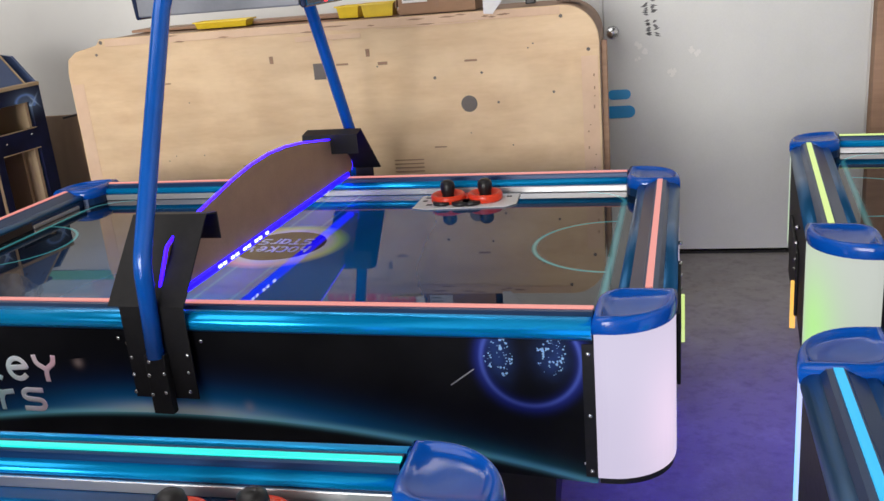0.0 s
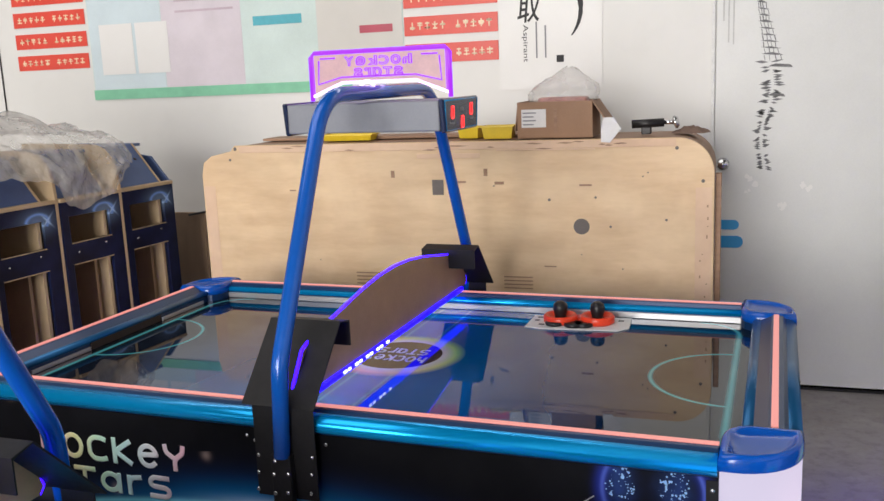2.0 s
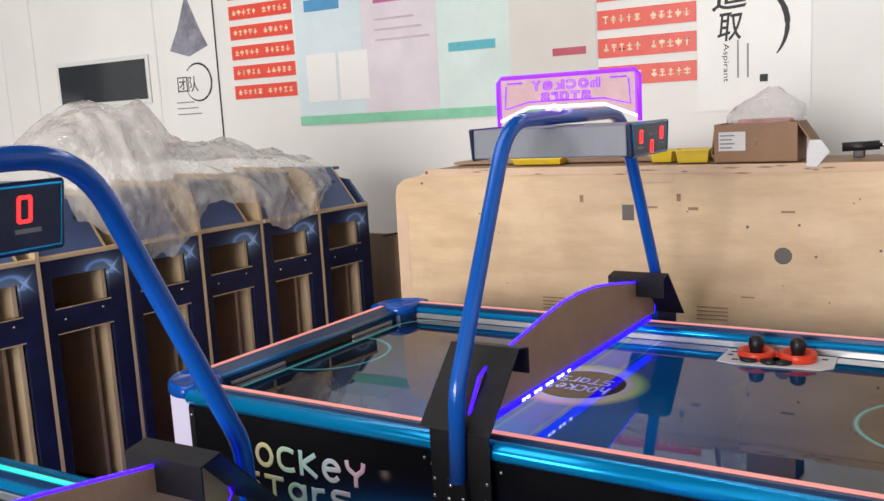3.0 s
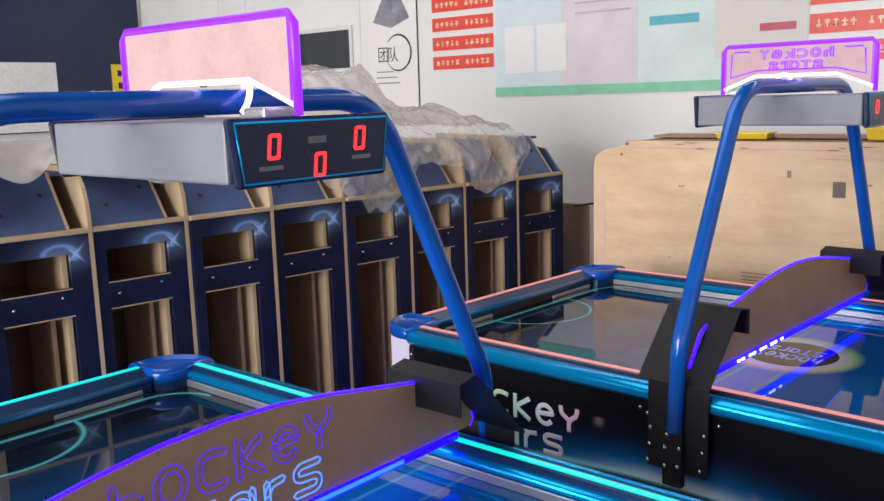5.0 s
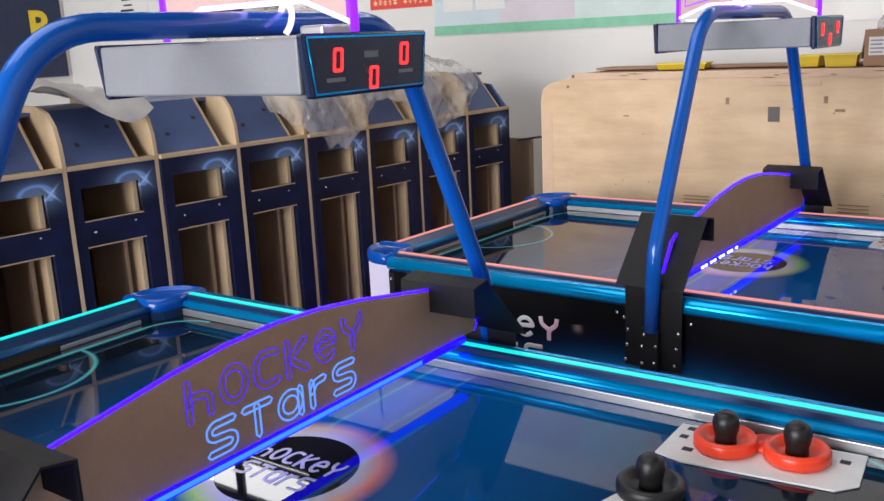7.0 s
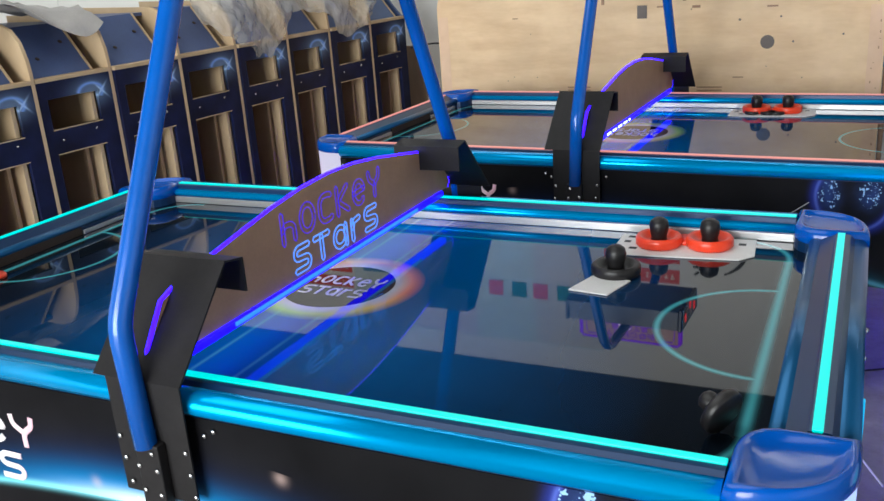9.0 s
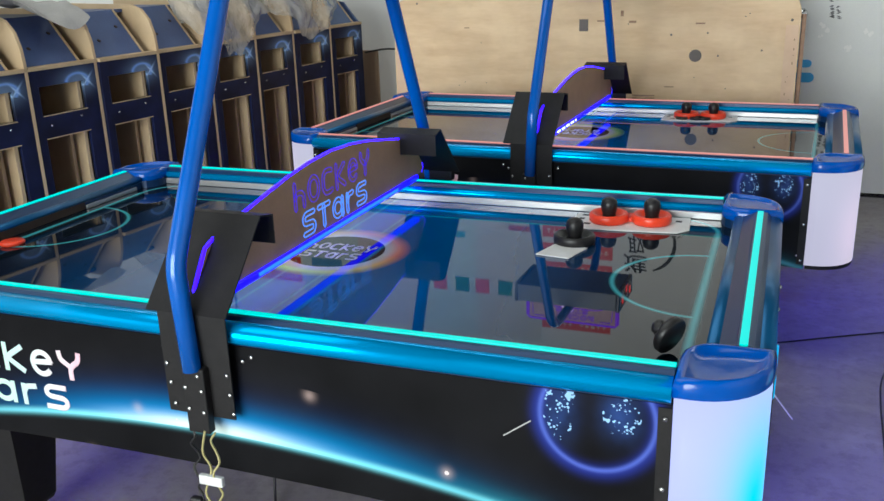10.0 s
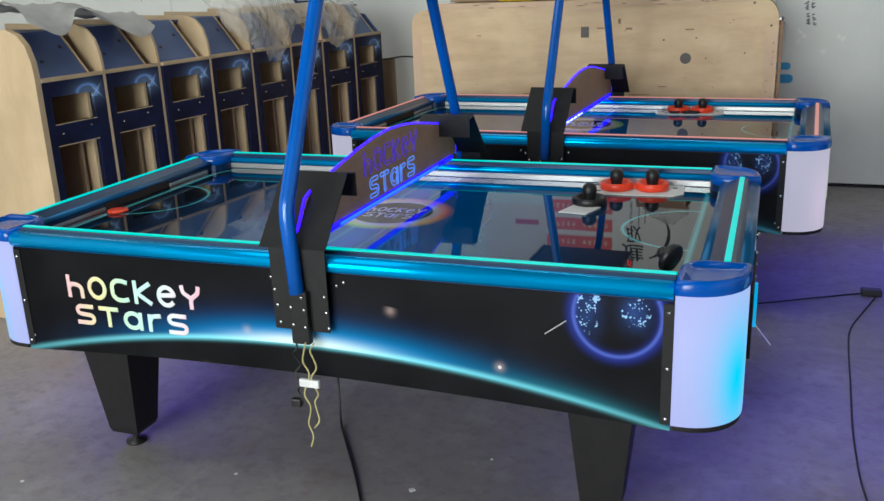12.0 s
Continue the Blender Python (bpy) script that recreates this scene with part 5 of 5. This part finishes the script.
part("heading", wall_flat(-2.32, -2.05, 2.24, 2.31, 0.004, 0.001), worn("blue_heading", (0.08, 0.28, 0.50), 0.3), notice)
part("heading", wall_flat(-1.80, -1.45, 2.24, 2.30, 0.004, 0.001), worn("plum_heading", (0.45, 0.12, 0.26), 0.3), notice)
part("heading", wall_flat(-0.66, -0.47, 1.845, 1.885, 0.004, 0.001), worn("crimson_heading", (0.45, 0.06, 0.10), 0.3), notice)
for k in range(3):
    part("line_bar", wall_flat(-1.80, -1.42 - 0.05 * k, 2.02 + 0.06 * k, 2.032 + 0.06 * k, 0.004, 0.001), worn("faint_print", (0.50, 0.40, 0.46), 0.5), notice)
for x, tint in ((-1.21, "red"), (-1.03, "green"), (-0.87, "red"), (-0.69, "green")):
    part("colour_card", wall_flat(x - 0.055, x + 0.055, 2.285, 2.40, 0.004, 0.001), BANNER if tint == "red" else GREEN_CARD, notice, tint + " square card")
for x0, x1 in ((-2.33, -2.10), (-2.08, -1.86)):
    part("paper_sheet", wall_flat(x0, x1, 1.69, 1.98, 0.0045, 0.001), POSTER, notice, "white sheet in the sleeve")

ink = thing("ink_poster", "white poster with two large ink characters and a brush circle", "poster")
part("paper", wall_flat(0.11, 0.635, 1.515, 2.80), POSTER, ink)
for text, w, z in (("進", 0.165, 2.062), ("取", 0.115, 1.915)):
    part("character", words_fit(text, w, 0.135, Matrix.Translation((0.268, YW - 0.0034, z)) @ FACE["-y"] @ Matrix(((1, 0.10, 0, 0), (0.06, 1, 0, 0), (0, 0, 1, 0), (0, 0, 0, 1))), depth=0.0003, fat=0.012), INK, ink, "black brush character")
part("caption", words_fit("Aspirant", 0.185, 0.034, Matrix.Translation((0.245, YW - 0.0034, 1.745)) @ FACE["-y"] @ pose(0, 0, 0, 0, 0, -90), depth=0.0003), INK, ink)
for x, z0, z1 in ((0.300, 1.67, 1.85), (0.346, 1.67, 1.83)):
    part("line_bar", wall_flat(x, x + 0.008, z0, z1, 0.0025, 0.0006), DIGIT_OFF, ink)


def brush_circle(cx, cz, r, start, end, wide):
    inner, outer = [], []
    for k in range(41):
        a = start + (end - start) * k / 40
        w = wide * (0.25 + 0.75 * math.sin(math.pi * min(1.0, 0.08 + k / 44))) * (1 + 0.3 * noise.noise(Vector((k * 0.6, r, 0))))
        inner.append((cx + (r - w / 2) * math.cos(a), cz + (r - w / 2) * math.sin(a)))
        outer.append((cx + (r + w / 2) * math.cos(a), cz + (r + w / 2) * math.sin(a)))
    return shape_between([[(x, YW - 0.0036, z) for x, z in inner], [(x, YW - 0.0036, z) for x, z in outer]])


part("brush_arc", brush_circle(0.325, 1.905, 0.205, radians(72), radians(-40), 0.026), INK, ink, "black brush arc")
part("ink_drop", wall_flat(0.405, 0.442, 1.645, 1.68, 0.0025, 0.0006), INK, ink)

tall = thing("ink_poster", "tall white poster with an ink mountain and a brush circle", "poster")
part("paper", wall_flat(-3.57, -3.085, 1.475, 2.80), POSTER, tall)
part("border", wall_flat(-3.093, -3.083, 1.47, 2.80, 0.0022), BLACK, tall, "dark right edge")
part("mountain", prism([(-3.52, 2.10), (-3.34, 2.05), (-3.16, 2.11), (-3.22, 2.22), (-3.33, 2.46), (-3.43, 2.24)], "y", YW - 0.0040, YW - 0.0034), worn("grey_ink_wash", (0.22, 0.22, 0.27), 0.5, 0, 0.5, 14), tall, "grey ink mountain")
for text, x in (("团", -3.43), ("队", -3.33)):
    part("character", words_fit(text, 0.095, 0.105, Matrix.Translation((x, YW - 0.0034, 1.865)) @ FACE["-y"], depth=0.0003), INK, tall, "black brush character")
part("brush_arc", brush_circle(-3.28, 1.875, 0.125, radians(140), radians(-150), 0.016), INK, tall, "black brush circle")
for k in range(3):
    part("line_bar", wall_flat(-3.50, -3.27 - 0.03 * k, 1.66 + 0.04 * k, 1.668 + 0.04 * k, 0.0025, 0.0006), DIGIT_OFF, tall)
narrow = thing("ink_poster", "narrow white poster with blurred ink figures", "poster")
part("paper", wall_flat(-5.88, -5.38, 1.45, 2.80), POSTER, narrow)
for k in range(9):
    z, w, h = 1.70 + 0.045 * k, rnd.uniform(0.08, 0.2), rnd.uniform(0.012, 0.035)
    dx = rnd.uniform(-0.05, 0.05)
    part("ink_bar", wall_flat(-5.62 + dx - w / 2, -5.62 + dx + w / 2, z, z + h, 0.0025, 0.0006), INK, narrow)

vent = thing("wall_window", "small dark internal window in a pale frame", "window")
part("window_frame", wall_flat(-4.74, -3.74, 1.76, 2.10, 0.0, 0.012, 0.003), DOOR_PAINT, vent)
part("pane", wall_flat(-4.71, -3.77, 1.79, 2.07, 0.0125, 0.002), worn("dark_window_glass", (0.03, 0.035, 0.04), 0.1), vent, "dark glass")
board = thing("display_board", "dark display board with white panel and a yellow letter", "display board")
part("backing", box(-6.598, -6.57, 2.6, 4.5, 1.35, 2.75), NAVY, board)
part("white_panel", box(-6.569, -6.565, 2.9, 3.66, 1.36, 1.95), LABEL_WHITE, board)
part("letter", words_fit("B", 0.20, 0.28, Matrix.Translation((-6.565, 4.28, 1.80)) @ FACE["+x"], fat=0.03), YELLOW, board, "yellow letter")

# ink decal with hanging characters beside the door knob
decal = thing("wall_decal", "black ink decal of a tower and hanging strokes on the door", "wall decal")
YD = 4.5345
FADED = worn("faded_grey_ink", (0.16, 0.16, 0.165), 0.6, 0, 0.5, 30)
for k in range(9):
    # leaning tower: eaves with slanting posts under them
    z, half = 1.875 - 0.030 * k, 0.020 + 0.0035 * k + rnd.uniform(-0.003, 0.005)
    cx = 1.375 + 0.0065 * k
    eave = [(cx - half, z + 0.006), (cx, z + 0.006 + rnd.uniform(0, 0.006)), (cx + half * 1.1, z - 0.003), (cx + half * 0.4, z - 0.003), (cx - half * 0.4, z + 0.001)]
    part("ink_stroke", prism(eave, "y", YD - 0.0009, YD - 0.0002), FADED, decal, "tower eave")
    for p in range(4):
        x, dx = cx + half * (-0.7 + 0.47 * p) + rnd.uniform(-0.003, 0.003), 0.006 + rnd.uniform(-0.004, 0.004)
        thick = rnd.uniform(0.0010, 0.0024)
        part("ink_stroke", prism([(x + dx - thick, z - 0.027), (x + dx + thick, z - 0.027), (x + thick, z), (x - thick, z)], "y", YD - 0.0008, YD - 0.0002), FADED, decal)
for k in range(44):
    # leafy strokes hanging below the tower, in pairs to either side of a stem
    v = k / 43
    cx, z = 1.415 + 0.018 * math.sin(7 * v) - 0.022 * v * v, 1.60 - 0.50 * v
    reach = rnd.uniform(0.030, 0.062) * (1.1 - 0.40 * v)
    for s in (-1, 1):
        if rnd.random() < 0.18:
            continue
        lift, fat = rnd.uniform(-0.014, 0.014), rnd.uniform(0.004, 0.0085)
        pts = [(cx + s * 0.004, z), (cx + s * reach * 0.5, z + lift * 0.5 + fat), (cx + s * reach, z + lift), (cx + s * reach * 0.5, z + lift * 0.5 - fat)]
        part("ink_stroke", prism(pts if s > 0 else pts[::-1], "y", YD - 0.0008, YD - 0.0002), FADED, decal)
for v, w in ((0.03, 0.11), (0.30, 0.08)):
    z = 1.60 - 0.5 * v
    part("ink_stroke", prism([(1.41, z - 0.004), (1.41 + w, z - 0.012), (1.41 + w * 0.9, z + 0.002), (1.41 + w * 0.3, z + 0.008)], "y", YD - 0.0009, YD - 0.0002), FADED, decal)
for k in range(16):
    cx, cz = ((1.335, 1.040), (1.36, 1.010), (1.588, 1.005), (1.49, 0.920))[k % 4]
    x, z, r = cx + rnd.gauss(0, 0.018), cz + rnd.gauss(0, 0.016), rnd.uniform(0.005, 0.016)
    pts = [(x + r * (0.5 + rnd.random() * 0.8) * math.cos(a), z + r * (0.5 + rnd.random() * 0.8) * math.sin(a)) for a in (2 * math.pi * j / 11 for j in range(11))]
    part("paint_dab", prism(pts, "y", YD - 0.0006 - 0.00003 * k, YD - 0.0001), POSTER, decal, "white filler smudge")
STICKER = worn("blue_sticker", (0.02, 0.28, 0.60), 0.35)


def capsule(x0, x1, z, r):
    pts = [(x0 + r - r * math.sin(a), z + r * math.cos(a)) for a in (math.pi * k / 10 for k in range(11))]
    pts += [(x1 - r + r * math.sin(a), z - r * math.cos(a)) for a in (math.pi * k / 10 for k in range(11))]
    return prism(pts, "y", YD - 0.003, YD - 0.0005)


faint = worn("faint_grey_print", (0.50, 0.50, 0.49), 0.6)
for x, z0, z1 in ((1.205, 1.80, 1.99), (1.228, 1.70, 2.0), (1.25, 1.69, 1.98)):
    part("line_bar", box(x, x + 0.006, YD - 0.0008, YD - 0.0002, z0, z1), faint, decal, "faint column of small writing")
tagged(part("wall_sticker", capsule(1.185, 1.295, 0.825, 0.024), STICKER), "rounded blue sticker on the door", "sticker", "blue door stickers")
tagged(part("wall_sticker", capsule(1.165, 1.315, 0.740, 0.030), STICKER), "rounded blue sticker on the door", "sticker", "blue door stickers")

# ---- cables and small clutter on the floor ----


def floor_cable(label, pts, r=0.004):
    return tagged(part("power_cable", tube(rounded(pts, 0.3, 8), r, 8), BLACK_RUBBER), label, "cable")


floor_cable("black power cable trailing from under the table", [(-0.20, 0.50, 0.44), (-0.19, 0.48, 0.10), (-0.16, 0.42, 0.005), (-0.11, 0.346, 0.005), (0.089, 0.042, 0.005), (0.27, -0.30, 0.005), (0.24, -0.90, 0.005)])
floor_cable("black power cable running to an adapter", [(1.00, 1.96, 0.004), (1.18, 2.02, 0.004), (1.42, 2.16, 0.004), (1.64, 2.28, 0.004)], 0.0035)
tagged(part("power_adapter", box(1.64, 1.73, 2.25, 2.30, 0.0, 0.032, 0.006), BLACK_RUBBER), "small black power adapter on the floor", "power adapter")
floor_cable("thin dark cable lying across the open floor", [(1.70, 2.24, 0.004), (1.56, 1.80, 0.004), (1.545, 1.583, 0.004), (1.528, 1.156, 0.004), (1.514, 0.889, 0.004), (1.513, 0.446, 0.004), (1.60, 0.0, 0.004)], 0.003)
floor_cable("thin dark cable between cabinets and plywood body", [(-1.53, 4.10, 0.92), (-1.35, 4.12, 0.95), (-1.10, 4.10, 0.90)], 0.006)
scrap = random.Random(9)
for k in range(9):
    s = scrap.uniform(0.005, 0.013)
    ob = tagged(part("paper_scrap", prism([(-s, -s * 0.6), (s * 0.7, -s), (s, s * 0.5), (-s * 0.4, s)], "z", 0, 0.0015), WHITE_CARD), "small white paper scrap on the floor", "scrap", "floor scraps")
    ob.matrix_world = pose(scrap.uniform(-1.4, 2.2), scrap.uniform(-0.9, 0.5), 0.0005, 0, 0, scrap.uniform(0, 360))
back = box(-2.10, -1.45, 4.12, 4.14, 0.0, 0.93, 0.002)
tagged(part("leaning_board", back, MDF_BROWN_SHADED), "brown board standing against the wall", "board")
